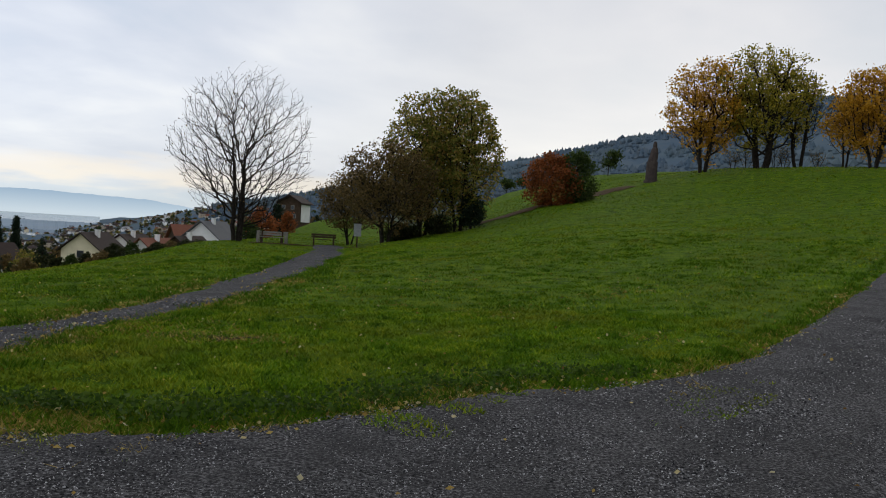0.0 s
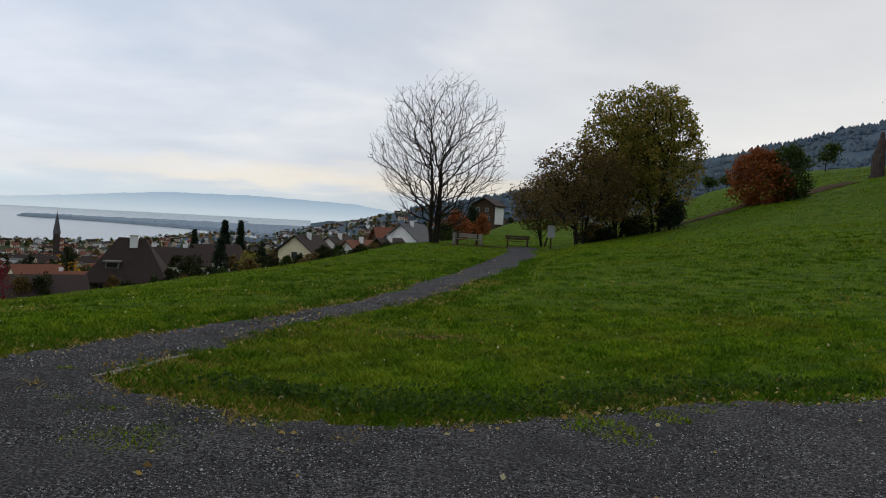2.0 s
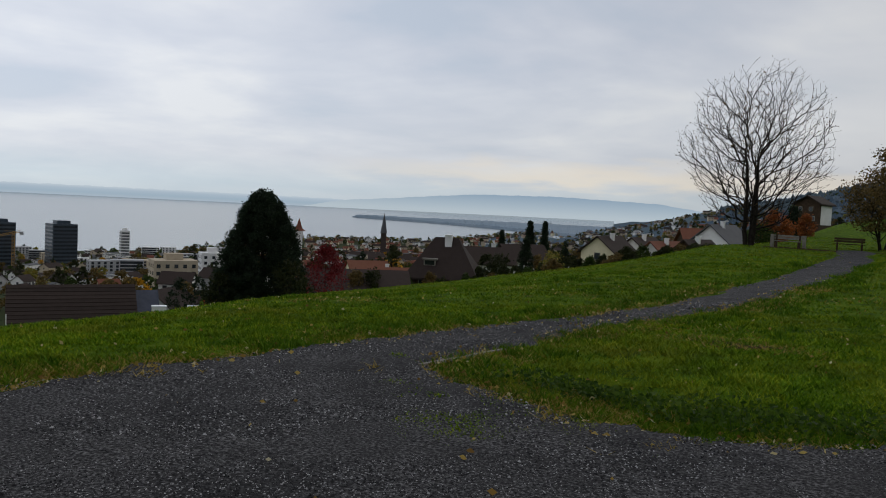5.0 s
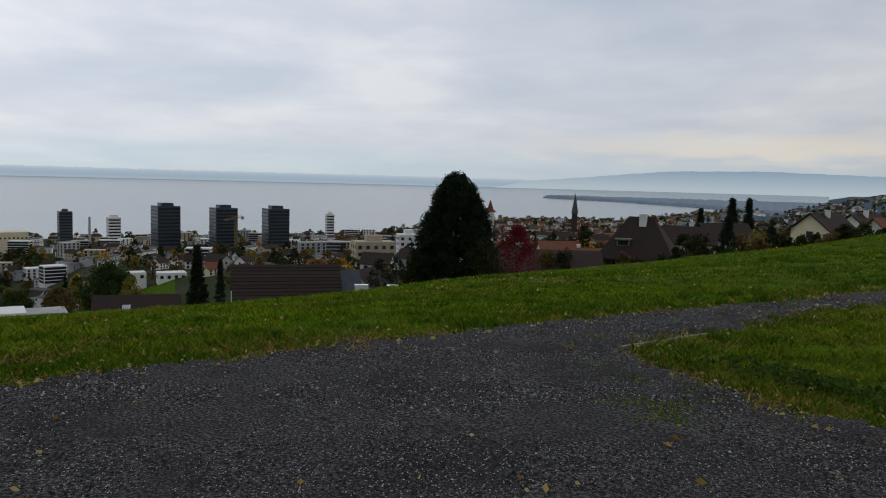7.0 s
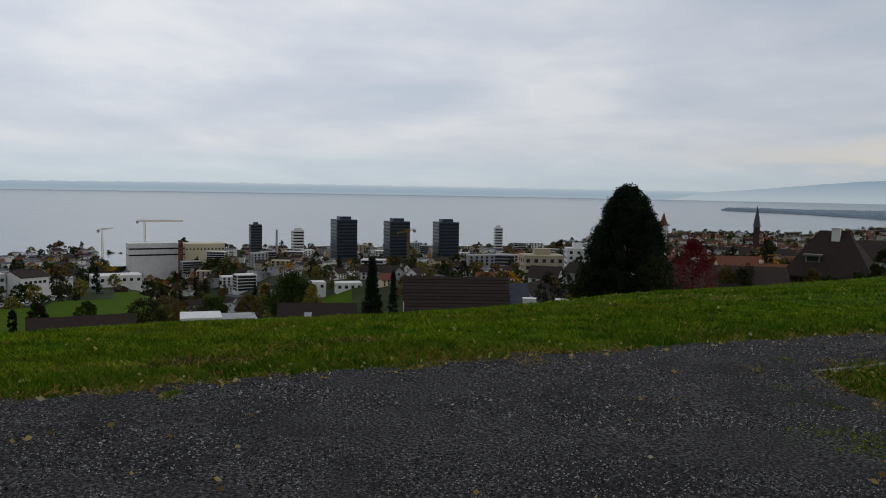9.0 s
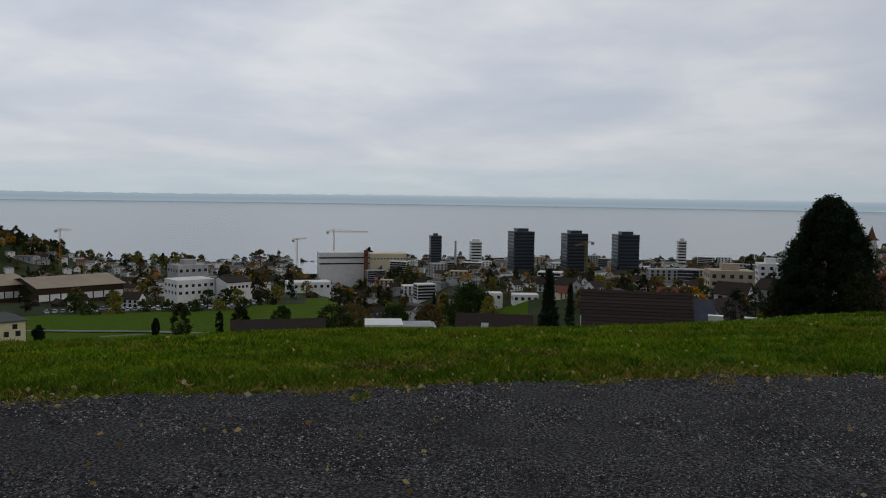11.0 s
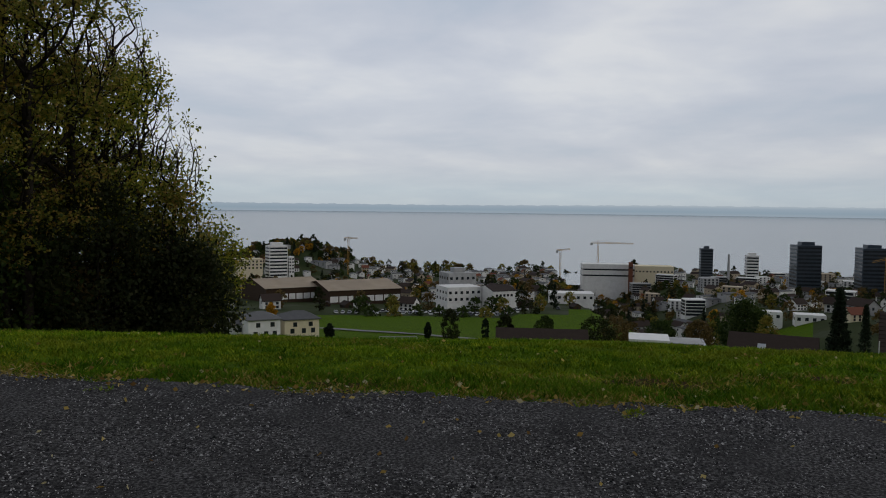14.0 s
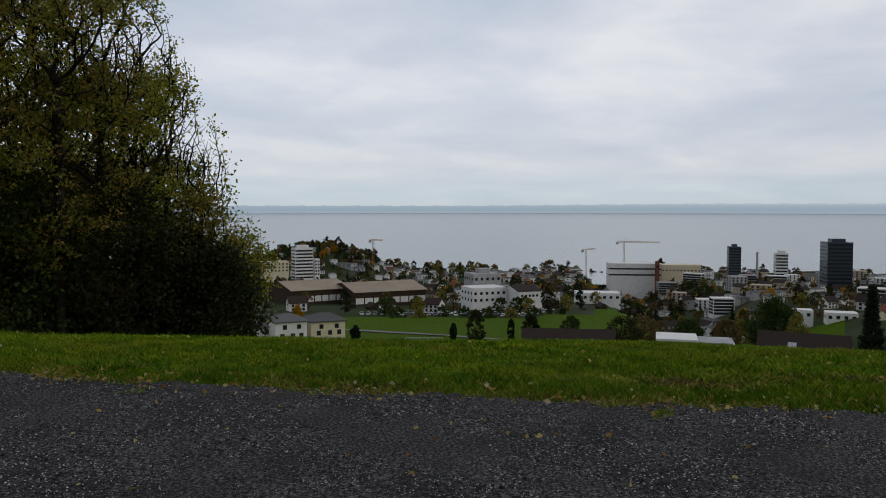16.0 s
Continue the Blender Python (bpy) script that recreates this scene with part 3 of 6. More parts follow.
def meadow_trees():
    tree("bare_tree", "tall leafless tree with three slender trunks", 14.95, 57.5, 12.4, (6.7, 5.3, 5.65), M_RUSSET, 2300, 0.085, 3, stems=3, trunk_r=0.19, lean=0.07, twigs=5200, reach=0.3, stem_top=7.5, clump=0.12, gap=-9)
    g = "copse beside the sign"
    tree("copse_tree", "thick-leaved olive tree turning brown", -1.1, 54, 10.0, (5.25, 2.8, 4.9), M_OLIVE, 17000, 0.15, 11, gap=-1.3, stems=3, trunk_r=0.15, lean=0.16, group=g, clump=0.22)
    tree("copse_tree", "thick-leaved olive tree turning brown", 1.6, 55, 10.4, (5.45, 2.95, 5.1), M_OLIVE, 18000, 0.15, 12, gap=-1.3, stems=3, trunk_r=0.15, lean=0.16, group=g, clump=0.22)
    tree("copse_tree", "lower russet-brown tree with hanging branches", 4.3, 51, 6.6, (3.7, 3.2, 3.0), M_RUSSET, 13000, 0.13, 13, gap=-1.3, low=0.5, stems=4, trunk_r=0.10, lean=0.25, group=g, clump=0.22)
    tree("copse_tree", "lower russet-brown tree with hanging branches", 6.9, 61, 5.6, (3.2, 2.6, 2.5), M_RUSSET, 9000, 0.13, 14, gap=-1.3, low=1.3, stems=3, trunk_r=0.08, lean=0.25, group=g, clump=0.22)
    shrub("ivy_stump", "dark ivy-covered stump under the copse", -2.0, 53.5, 2.6, 0.75, M_NEEDLE, 15, COLUMN, 60, 40, 0.16, 0.15)
    for k, (az, h) in enumerate(((0.4, 1.3), (2.6, 1.0), (3.4, 0.8))):
        shrub("undergrowth", "low dark undergrowth below the copse", az, 53.5, h, 1.0, M_HEDGE, 20 + k, ROUND, 50, 30, 0.15, 0.18, 0.04, group="undergrowth")
    shrub("red_bush", "large red and orange autumn bush", -7.8, 62, 3.9, 2.1, M_REDBUSH, 31, ROUND, 170, 40, 0.17, 0.24, stem=0.05)
    shrub("green_bush", "rounded green bush beside a red one", -9.6, 62.5, 3.9, 1.5, M_GREEN, 32, ROUND, 120, 40, 0.16, 0.22, stem=0.05)
    g = "autumn trees on the crest"
    tree("autumn_tree", "orange-leaved tree with several upright trunks", -18.3, 76, 10.2, (5.8, 3.8, 4.7), M_GOLD, 10500, 0.18, 41, stems=4, trunk_r=0.17, lean=0.2, group=g)
    tree("autumn_tree", "broad yellow-green tree with a thick dark trunk", -22.1, 77, 10.9, (6.3, 4.6, 4.9), M_YELLOWGREEN, 15000, 0.18, 42, stems=2, trunk_r=0.33, lean=0.16, group=g, low=1.6)
    tree("autumn_tree", "thin tree with sparse brownish leaves", -24.4, 78, 8.6, (5.6, 2.2, 3.6), M_OLIVE, 500, 0.2, 43, stems=2, trunk_r=0.16, group=g)
    tree("autumn_tree", "bright orange tree with a loose crown", -28.9, 72, 8.2, (4.5, 3.1, 3.8), M_GOLD, 8500, 0.18, 44, stems=3, trunk_r=0.15, lean=0.22, group=g)
    tree("autumn_tree", "bright orange tree with a loose crown", -27.2, 74, 6.4, (3.9, 2.0, 2.9), M_GOLD, 1800, 0.22, 45, stems=2, trunk_r=0.09, group=g)
    tree("autumn_tree", "bright orange tree with a loose crown", -32.8, 72, 8.8, (5.0, 3.2, 3.9), M_GOLD, 6500, 0.18, 46, stems=2, trunk_r=0.16, group=g)
    for k, (az, h) in enumerate(((-20.3, 1.8), (-21.1, 2.4), (-23.0, 2.2), (-23.5, 1.8), (-25.6, 1.5))):
        tree("bare_shrub", "thin leafless shrub on the crest", az, 79, h, (h * 0.6, h * 0.5, h * 0.5), M_RUSSET, 120, 0.12, 50 + k, twigs=160, stems=4, trunk_r=0.03, lean=0.4, category="shrub", group="shrubs on the crest")
    for k, (az, r, h) in enumerate(((-11.8, 88, 2.7), (-4.5, 112, 2.4), (-5.7, 116, 2.3))):
        tree("sapling", "young green tree with a flat crown", az, r, h, (h * 0.68, h * 0.42, h * 0.33), M_GREEN, 900, 0.2, 60 + k, twigs=160, trunk_r=0.06, group="saplings")
    shrub("orange_shrub", "orange shrub near the benches", 13.3, 76, 2.7, 1.5, M_REDBUSH, 71, ROUND, 90, 35, 0.17, 0.2)
    shrub("orange_shrub", "small orange shrub near the benches", 11.4, 84, 2.3, 0.75, M_REDBUSH, 72, COLUMN, 50, 35, 0.15, 0.15)
    shrub("dark_conifer", "dark green conifer behind an orange shrub", 12.2, 86, 3.4, 1.3, M_NEEDLE, 73, CONE, 80, 35, 0.18, 0.18)
    shrub("green_bush", "low green bush near the benches", 14.2, 74, 1.7, 1.2, M_GREEN, 74, ROUND, 60, 35, 0.16, 0.2)


def wood_edge():
    """The tall dark trees at the brink of the slope."""
    g = "tall trees at the wood's edge"
    rows = [(118.2, 28.5, 12.2, 1.9, 3, 10000), (121.0, 27, 16.6, 2.4, 3, 14000), (124.4, 25, 20, 2.7, 3, 12500), (126.8, 30, 21, 3.2, 2, 12500), (130.0, 25, 23, 3.1, 3, 13500), (134.0, 28, 23, 3.8, 2, 12500), (138.5, 24, 22, 3.4, 3, 12500), (144, 26, 22, 3.8, 2, 10000), (123.5, 36, 10, 3.2, 2, 7000), (131, 37, 12, 4.0, 2, 7000)]
    for k, (az, r, el, rx, st, n) in enumerate(rows):
        tree("wood_tree", "tall dark tree with many upright trunks and yellowing leaves", az, r, 12, (6, rx, 5), (M_WOODS, M_WOODS, M_OLIVE)[k % 3] if r < 33 else M_WOODS, int(n * 1.35), 0.085 if r < 33 else 0.15, 80 + k, gap=-0.1 if r < 33 else -0.6, stems=st, trunk_r=0.16, lean=0.08, group=g, clump=0.17, twigs=1500, reach=0.25, top_el=el)
    tree("wood_tree", "thin half-bare tree at the end of the wood", 115.0, 28, 8, (5, 1.15, 4), M_WOODS, 1500, 0.10, 93, gap=-0.3, stems=2, trunk_r=0.09, lean=0.05, group=g, clump=0.2, twigs=900, reach=0.25, top_el=6.8)
    tree("wood_tree", "smaller leafy tree at the end of the wood", 112.5, 29, 5, (3, 1.15, 2), M_WOODS, 5500, 0.09, 95, gap=-0.7, stems=3, trunk_r=0.07, lean=0.12, group=g, clump=0.2, twigs=700, top_el=-1.1)
    tree("wood_tree", "smaller leafy tree at the end of the wood", 115.2, 27, 6, (3, 1.25, 3), M_OLIVE, 7000, 0.09, 96, gap=-0.7, stems=3, trunk_r=0.08, lean=0.12, group=g, clump=0.2, twigs=800, top_el=1.8)
    tree("wood_tree", "broad tree with limbs reaching over the gravel", 152, 13, 13, (8.8, 6.4, 4.6), M_WOODS, 13000, 0.11, 97, gap=-0.6, stems=1, trunk_r=0.28, lean=0.05, group=g, clump=0.22, twigs=1700, low=3.6)
    for k in range(14):
        az = 114.0 + 2.0 * k
        shrub("thicket", "dark thicket below the tall trees", az, 25.5 + 2 * (k % 3), 5, 1.25 if k < 3 else 1.8, (M_HEDGE, M_GREEN, M_OLIVE, M_HEDGE, M_RUSSET)[k % 5], 100 + k, COLUMN, 150, 55, 0.115, 0.26, 0.05, group="thicket under the wood", stem=0.0, top_el=(-3.4, -1.8, -0.4, 0.8)[k] if k < 4 else 1.4 + 0.8 * (k % 3))


def slope_trees():
    shrub("broad_conifer", "large dark rounded pine behind the meadow", 49.7, 70, 9.3, 3.8, M_NEEDLE, 120, DOME, 900, 150, 0.15, 0.22, 0.3, "conifer", "", 1.0, 0.04, 0.25)
    shrub("red_maple", "dark red maple below the meadow", 45.1, 76, 5.8, 2.1, M_CRIMSON, 121, ROUND, 180, 45, 0.16, 0.28, 0.12, "tree", "", 0.3, 0.1, -3.4)
    for az, r, rad, el, seed in ((68.3, 122, 2.0, -5.1, 122), (66.7, 190, 2.2, -6.1, 123), (30.05, 170, 2.0, -0.85, 126), (28.95, 185, 1.6, -0.8, 127), (32.1, 185, 1.3, -1.6, 128)):
        shrub("spruce", "slim dark spruce between the houses", az, r, 14.5, rad, M_NEEDLE, seed, CONE, 280, 45, 0.26, 0.22, 0.2, "conifer", "spruces", 0.3, 0.03, el)
    shrub("pine", "spreading dark green pine by the roofs", 74.1, 150, 9.5, 4.2, M_GREEN, 124, ROUND, 220, 45, 0.35, 0.5, 0.3, "conifer", "", 0.3, 0.1, -6.4)
    shrub("cypress", "narrow dark columnar cypress beside a house", 30.3, 105, 8.2, 1.0, M_NEEDLE, 125, COLUMN, 150, 40, 0.18, 0.18, 0.15, "conifer", "", 0.3, 0.02, -2.0)
    spots = [(28.4, 105, 2.3, M_OLIVE, -2.9), (29.4, 108, 1.4, M_RUSSET, -3.2), (32.2, 103, 2.0, M_HEDGE, -3.3), (33.2, 104, 1.6, M_HEDGE, -3.4), (26.9, 112, 1.4, M_HEDGE, -3.2), (23.0, 118, 1.7, M_HEDGE, -2.3), (21.9, 122, 1.6, M_GREEN, -2.2), (20.4, 120, 1.2, M_RUSSET, -2.4), (18.9, 118, 1.2, M_HEDGE, -2.1), (41.5, 82, 1.8, M_HEDGE, -5.0), (42.8, 82, 1.8, M_RUSSET, -5.2), (54.0, 95, 1.6, M_NEEDLE, -5.9), (55.3, 96, 1.7, M_NEEDLE, -6.0), (52.9, 92, 1.4, M_REDBUSH, -6.6), (47.6, 66, 2.0, M_HEDGE, -4.6), (52.6, 68, 1.4, M_HEDGE, -5.6), (62.2, 260, 3.5, M_GREEN, -6.0), (77.2, 120, 2.0, M_RUSSET, -7.9), (84.2, 128, 2.8, M_HEDGE, -8.0), (82.8, 133, 2.6, M_RUSSET, -7.9), (79.7, 170, 2.8, M_GREEN, -8.0), (95.0, 200, 2.4, M_HEDGE, -7.7), (96.7, 215, 0.9, M_NEEDLE, -8.6), (92.4, 215, 1.0, M_NEEDLE, -8.3), (90.9, 225, 2.2, M_HEDGE, -8.0), (72.7, 140, 2.0, M_OLIVE, -7.3), (88.0, 215, 2.4, M_GREEN, -8.0), (108.2, 260, 2.0, M_GOLD, -7.2), (63.9, 160, 2.6, M_RUSSET, -6.0), (104.0, 212, 1.2, M_NEEDLE, -8.7)]
    rng = np.random.default_rng(9)
    for k, az in enumerate(np.arange(17.5, 44, 0.9)):
        brink = np.interp(az, [17, 20, 28, 37, 44], [-2.3, -3.0, -4.4, -5.8, -6.6])
        spots.append((az, 84 + 3 * (k % 3), rng.uniform(0.9, 1.5), (M_HEDGE, M_HEDGE, M_RUSSET, M_HEDGE, M_GREEN)[k % 5], brink + rng.uniform(0.35, 0.95)))
    for k, (az, r, rad, m, el) in enumerate(spots):
        shrub("garden_bush", "dense garden bush below the meadow", az, r, 4.0, rad, m, 130 + k, ROUND, 90, 40, 0.09 + 0.0012 * r, 0.11 * rad, 0.1, group="garden bushes", stem=0.02, top_el=el)


meadow_trees()
wood_edge()
slope_trees()


# ---- houses and blocks ----
def boxes(name, items, mat):
    """One mesh of boxes (x0, x1, y0, y1, z0, z1)."""
    v, f = [], []
    for x0, x1, y0, y1, z0, z1 in items:
        o = len(v)
        v += [(x0, y0, z0), (x1, y0, z0), (x1, y1, z0), (x0, y1, z0), (x0, y0, z1), (x1, y0, z1), (x1, y1, z1), (x0, y1, z1)]
        f += [(o, o + 3, o + 2, o + 1), (o + 4, o + 5, o + 6, o + 7), (o, o + 1, o + 5, o + 4), (o + 1, o + 2, o + 6, o + 5), (o + 2, o + 3, o + 7, o + 6), (o + 3, o, o + 4, o + 7)]
    return mesh_of(name, v, f, mat)


def gable_walls(w, d, h, rh, mat):
    bm = bmesh.new()
    ring = [(-d / 2, -9.0), (d / 2, -9.0), (d / 2, h), (0, h + rh), (-d / 2, h)]
    a = [bm.verts.new((-w / 2, y, z)) for y, z in ring]
    b = [bm.verts.new((w / 2, y, z)) for y, z in ring]
    bm.faces.new(a[::-1]), bm.faces.new(b)
    for i in range(5):
        bm.faces.new((a[i], a[(i + 1) % 5], b[(i + 1) % 5], b[i]))
    bmesh.ops.recalc_face_normals(bm, faces=bm.faces)
    me = bpy.data.meshes.new("wall")
    bm.to_mesh(me)
    bm.free()
    me.materials.append(mat)
    return me


def roof_mesh(w, d, h, rh, over, hip, mat, thick=0.22):
    s = rh / (d / 2)
    ex, ey, ez = w / 2 + over, d / 2 + over, h - s * over + 0.05
    tops = [(-ex, -ey, ez), (ex, -ey, ez), (ex, ey, ez), (-ex, ey, ez), (-ex + hip, 0, h + rh + 0.05), (ex - hip, 0, h + rh + 0.05)]
    bm = bmesh.new()
    t = [bm.verts.new((x, y, z + thick)) for x, y, z in tops]
    b = [bm.verts.new(p) for p in tops]
    for vs, flip in ((t, False), (b, True)):
        for f in ((0, 1, 5, 4), (2, 3, 4, 5), (3, 0, 4), (1, 2, 5)):
            if hip < 0.01 and len(f) == 3:
                continue
            q = [vs[i] for i in f]
            bm.faces.new(q[::-1] if flip else q)
    for i, j in ((0, 1), (2, 3)) + (((3, 0), (1, 2)) if hip > 0.01 else ((3, 4), (4, 0), (1, 5), (5, 2))):
        bm.faces.new((t[i], b[i], b[j], t[j]))
    bmesh.ops.recalc_face_normals(bm, faces=bm.faces)
    me = bpy.data.meshes.new("roof")
    bm.to_mesh(me)
    bm.free()
    me.materials.append(mat)
    return me


def add_window(house, x, y, z, w, h, face, glazed=True):
    """face: 'x' or 'y', with the sign of the wall's outward side."""
    s = 1 if face[0] == "+" else -1
    if face[1] == "y":
        fr, pn = (x - w / 2, x + w / 2, min(y, y + 0.06 * s), max(y, y + 0.06 * s), z, z + h), (x - w / 2 + 0.08, x + w / 2 - 0.08, min(y + 0.06 * s, y + 0.08 * s), max(y + 0.06 * s, y + 0.08 * s), z + 0.08, z + h - 0.08)
    else:
        fr, pn = (min(x, x + 0.06 * s), max(x, x + 0.06 * s), y - w / 2, y + w / 2, z, z + h), (min(x + 0.06 * s, x + 0.08 * s), max(x + 0.06 * s, x + 0.08 * s), y - w / 2 + 0.08, y + w / 2 - 0.08, z + 0.08, z + h - 0.08)
    if not glazed:
        return part("window", boxes("window", [fr], M_GLASS), None, house)
    win = part("window", boxes("window", [fr], M_GREYWOOD), None, house)
    part("pane", boxes("pane", [pn], M_GLASS), None, win)
    return win


def house(name, label, az, r, yaw, w, d, h, rh, wall, roof, over=0.6, hip=0.0, windows=(), chimney=None, group="", z=None, category="house", glazed=True):
    """Ridge along local x; yaw turns it from facing the viewpoint with its eaves."""
    x, y = polar(az, r)
    thing = tagged(new(name), label, category, group)
    thing.matrix_world = pose(x, y, gz(x, y) if z is None else z, 0, 0, az + yaw)
    part("wall", gable_walls(w, d, h, rh if hip < 0.01 else 0.02, wall), None, thing)
    part("roof", roof_mesh(w, d, h, rh, over, hip, roof), None, thing)
    for wx, wy, wz, ww, wh, face in windows:
        add_window(thing, wx, wy, wz, ww, wh, face, glazed)
    if chimney:
        cx, cy, cz, cw, ch, cm = chimney
        c = part("chimney", boxes("chimney", [(cx - cw / 2, cx + cw / 2, cy - cw / 2, cy + cw / 2, cz - 1.2, cz + ch), (cx - cw / 2 - 0.08, cx + cw / 2 + 0.08, cy - cw / 2 - 0.08, cy + cw / 2 + 0.08, cz + ch, cz + ch + 0.12)], cm), None, thing)
    return thing


def roof_courses(thing, w, d, h, rh, over, n, mat):
    """Courses of tiles on the slope that faces the viewpoint, each a low step."""
    s = rh / (d / 2)
    L = d / 2 + over
    for k in range(n):
        y0, y1 = -L + L * k / n, -L + L * (k + 1) / n
        zf = lambda y: h + rh + s * y + 0.30
        bm = bmesh.new()
        a = [bm.verts.new(p) for p in ((-w / 2 - over, y0, zf(y0) + 0.09), (w / 2 + over, y0, zf(y0) + 0.09), (w / 2 + over, y1, zf(y1) + 0.02), (-w / 2 - over, y1, zf(y1) + 0.02))]
        b = [bm.verts.new(p) for p in ((-w / 2 - over, y0, zf(y0) - 0.04), (w / 2 + over, y0, zf(y0) - 0.04))]
        bm.faces.new(a), bm.faces.new((b[0], b[1], a[1], a[0]))
        part("tile_course", bm, mat, thing)


def near_houses():
    # big tiled roof just below the brink, with a panelled lean-to at its end
    t = house("farmhouse", "long house with a steep dark brown tiled roof", 62.1, 95, 3, 11.6, 10.5, 2.6, 5.2, M_TIMBER, M_ROOF, 0.7)
    t.location.z = 1.6 - 95 * math.tan(radians(6.42)) - 8.1
    roof_courses(t, 11.6, 10.5, 2.6, 5.2, 0.7, 16, M_ROOF)
    v = part("verge_board", boxes("verge_board", [(-6.45, -6.3, -6.1, -5.9, 1.6, 2.0), (-6.42, -6.32, -5.0, -4.8, 2.2, 5.6)], M_PLASTER), None, t)
    house("outbuilding", "low annexe with a dark panelled roof", 58.0, 96, 6, 3.8, 8.0, 2.4, 3.8, M_TIMBER, M_PANEL, 0.3).location.z = 1.6 - 96 * math.tan(radians(6.75)) - 6.5
    t = house("cottage", "low house with a dark roof and two skylights", 72.3, 118, -4, 10.6, 9, 2.5, 3.4, M_TIMBER, M_ROOF, 0.6)
    t.location.z = 1.6 - 118 * math.tan(radians(8.45)) - 6.1
    for sx in (-1.3, 3.7):
        sl = 3.4 / 4.5
        y0, y1 = (-2.6, -1.7) if sx < 0 else (-4.1, -3.2)
        bm = bmesh.new()
        q = [bm.verts.new((x, y, 2.5 + 3.4 + sl * y + 0.36)) for x, y in ((sx - 0.55, y0), (sx + 0.55, y0), (sx + 0.55, y1), (sx - 0.55, y1))]
        bm.faces.new(q)
        bmesh.ops.solidify(bm, geom=bm.faces[:], thickness=0.12)
        part("skylight", bm, M_SKYLIGHT, t, "pale skylight")
    house("cottage", "low house with a plain dark brown roof", 88.3, 98, 2, 10.6, 9, 2.4, 3.3, M_TIMBER, M_ROOF, 0.5).location.z = 1.6 - 98 * math.tan(radians(8.95)) - 5.8
    t = tagged(new("shed"), "flat-roofed shed with a pale edge and dark wall", "shed")
    x, y = polar(79.4, 108)
    t.matrix_world = pose(x, y, 1.6 - 108 * math.tan(radians(9.1)) - 3.0, 0, 0, 82)
    part("wall", boxes("wall", [(-4.6, 4.6, -2.5, 2.5, -3, 2.7)], M_GREYWALL), None, t)
    part("roof", boxes("roof", [(-4.9, 0.4, -2.9, 2.8, 2.7, 3.0)], M_PLASTER), None, t)
    part("roof", boxes("roof", [(0.42, 5.0, -2.9, 2.8, 2.3, 2.62)], M_PANEL), None, t)
    # the brown house with a white chimney
    t = house("brown_house", "house with a large dark brown hipped roof", 36.2, 92, -8, 7.8, 7.6, 1.9, 4.1, M_TIMBER, M_ROOF, 0.5, 3.0, [(-2.0, -3.8, 0.3, 1.2, 1.2, "-y"), (0.6, -3.8, 0.2, 1.0, 1.4, "-y"), (2.4, -3.8, 0.3, 1.4, 1.2, "-y")], (0.3, -0.6, 5.3, 0.8, 1.2, M_PLASTER))
    t.location.z = 1.6 - 92 * math.tan(radians(2.35)) - 6.1
    d = part("dormer", boxes("dormer", [(-2.2, -0.8, -3.0, -1.0, 3.0, 3.7), (-2.4, -0.6, -3.3, -0.9, 3.7, 3.85)], M_GREYWOOD), None, t)
    part("pane", boxes("pane", [(-2.05, -0.95, -3.03, -3.0, 3.1, 3.6)], M_GLASS), None, d)
    part("porch_beam", boxes("porch_beam", [(3.7, 6.0, -4.4, -4.25, 1.7, 1.9), (5.85, 6.0, -4.4, -4.25, -1.5, 1.7)], M_GREYWOOD), None, t)
    house("low_house", "low house with a wide dark roof under a maple", 43.0, 84, 4, 11, 8, 1.8, 2.2, M_TIMBER, M_ROOF, 0.5).location.z = 1.6 - 84 * math.tan(radians(5.0)) - 4.1
    # cream gable and its neighbours
    win = [(4.4, 0.2, 2.9, 1.2, 1.3, "+x"), (4.4, -1.6, 0.2, 1.0, 1.1, "+x"), (4.4, 1.8, 0.2, 1.0, 1.1, "+x")]
    t = house("gable_house", "cream gabled house with a red-brown roof", 24.3, 150, -114, 10, 6.6, 4.1, 2.7, M_CREAM, M_ROOF, 0.6, 0, [(5.0, 0.0, 2.6, 1.2, 1.3, "+x"), (5.0, -1.9, 0.1, 1.0, 1.2, "+x"), (5.0, 1.9, 0.1, 1.0, 1.2, "+x")], (0.5, 0.8, 6.2, 0.7, 1.2, M_PLASTER))
    t.location.z = 1.6 - 150 * math.tan(radians(1.5)) - 7.0
    for az, r, yaw, w, d, h, rh, wall, roof, top in ((30.6, 160, 30, 9, 7, 3.6, 2.6, M_PLASTER, M_ROOF, 2.55), (21.9, 165, -115, 10, 8, 3.6, 3.2, M_PLASTER, M_ROOF, 1.55), (20.3, 158, -120, 11, 8, 3.4, 3.4, M_PLASTER, M_REDROOF, 1.75), (18.2, 150, -118, 9, 7, 3.4, 3.0, M_TIMBER, M_ROOF, 1.5), (16.6, 170, -120, 9, 8, 4.6, 3.2, M_PLASTER, M_GREYROOF, 0.35), (17.5, 185, 20, 12, 8, 4, 3.4, M_TIMBER, M_REDROOF, 0.7), (33.0, 150, 15, 8, 7, 3.5, 2.6, M_PLASTER, M_ROOF, 2.9), (40.8, 172, 12, 11, 8, 3.5, 2.6, M_BEIGE, M_REDROOF, 4.75)):
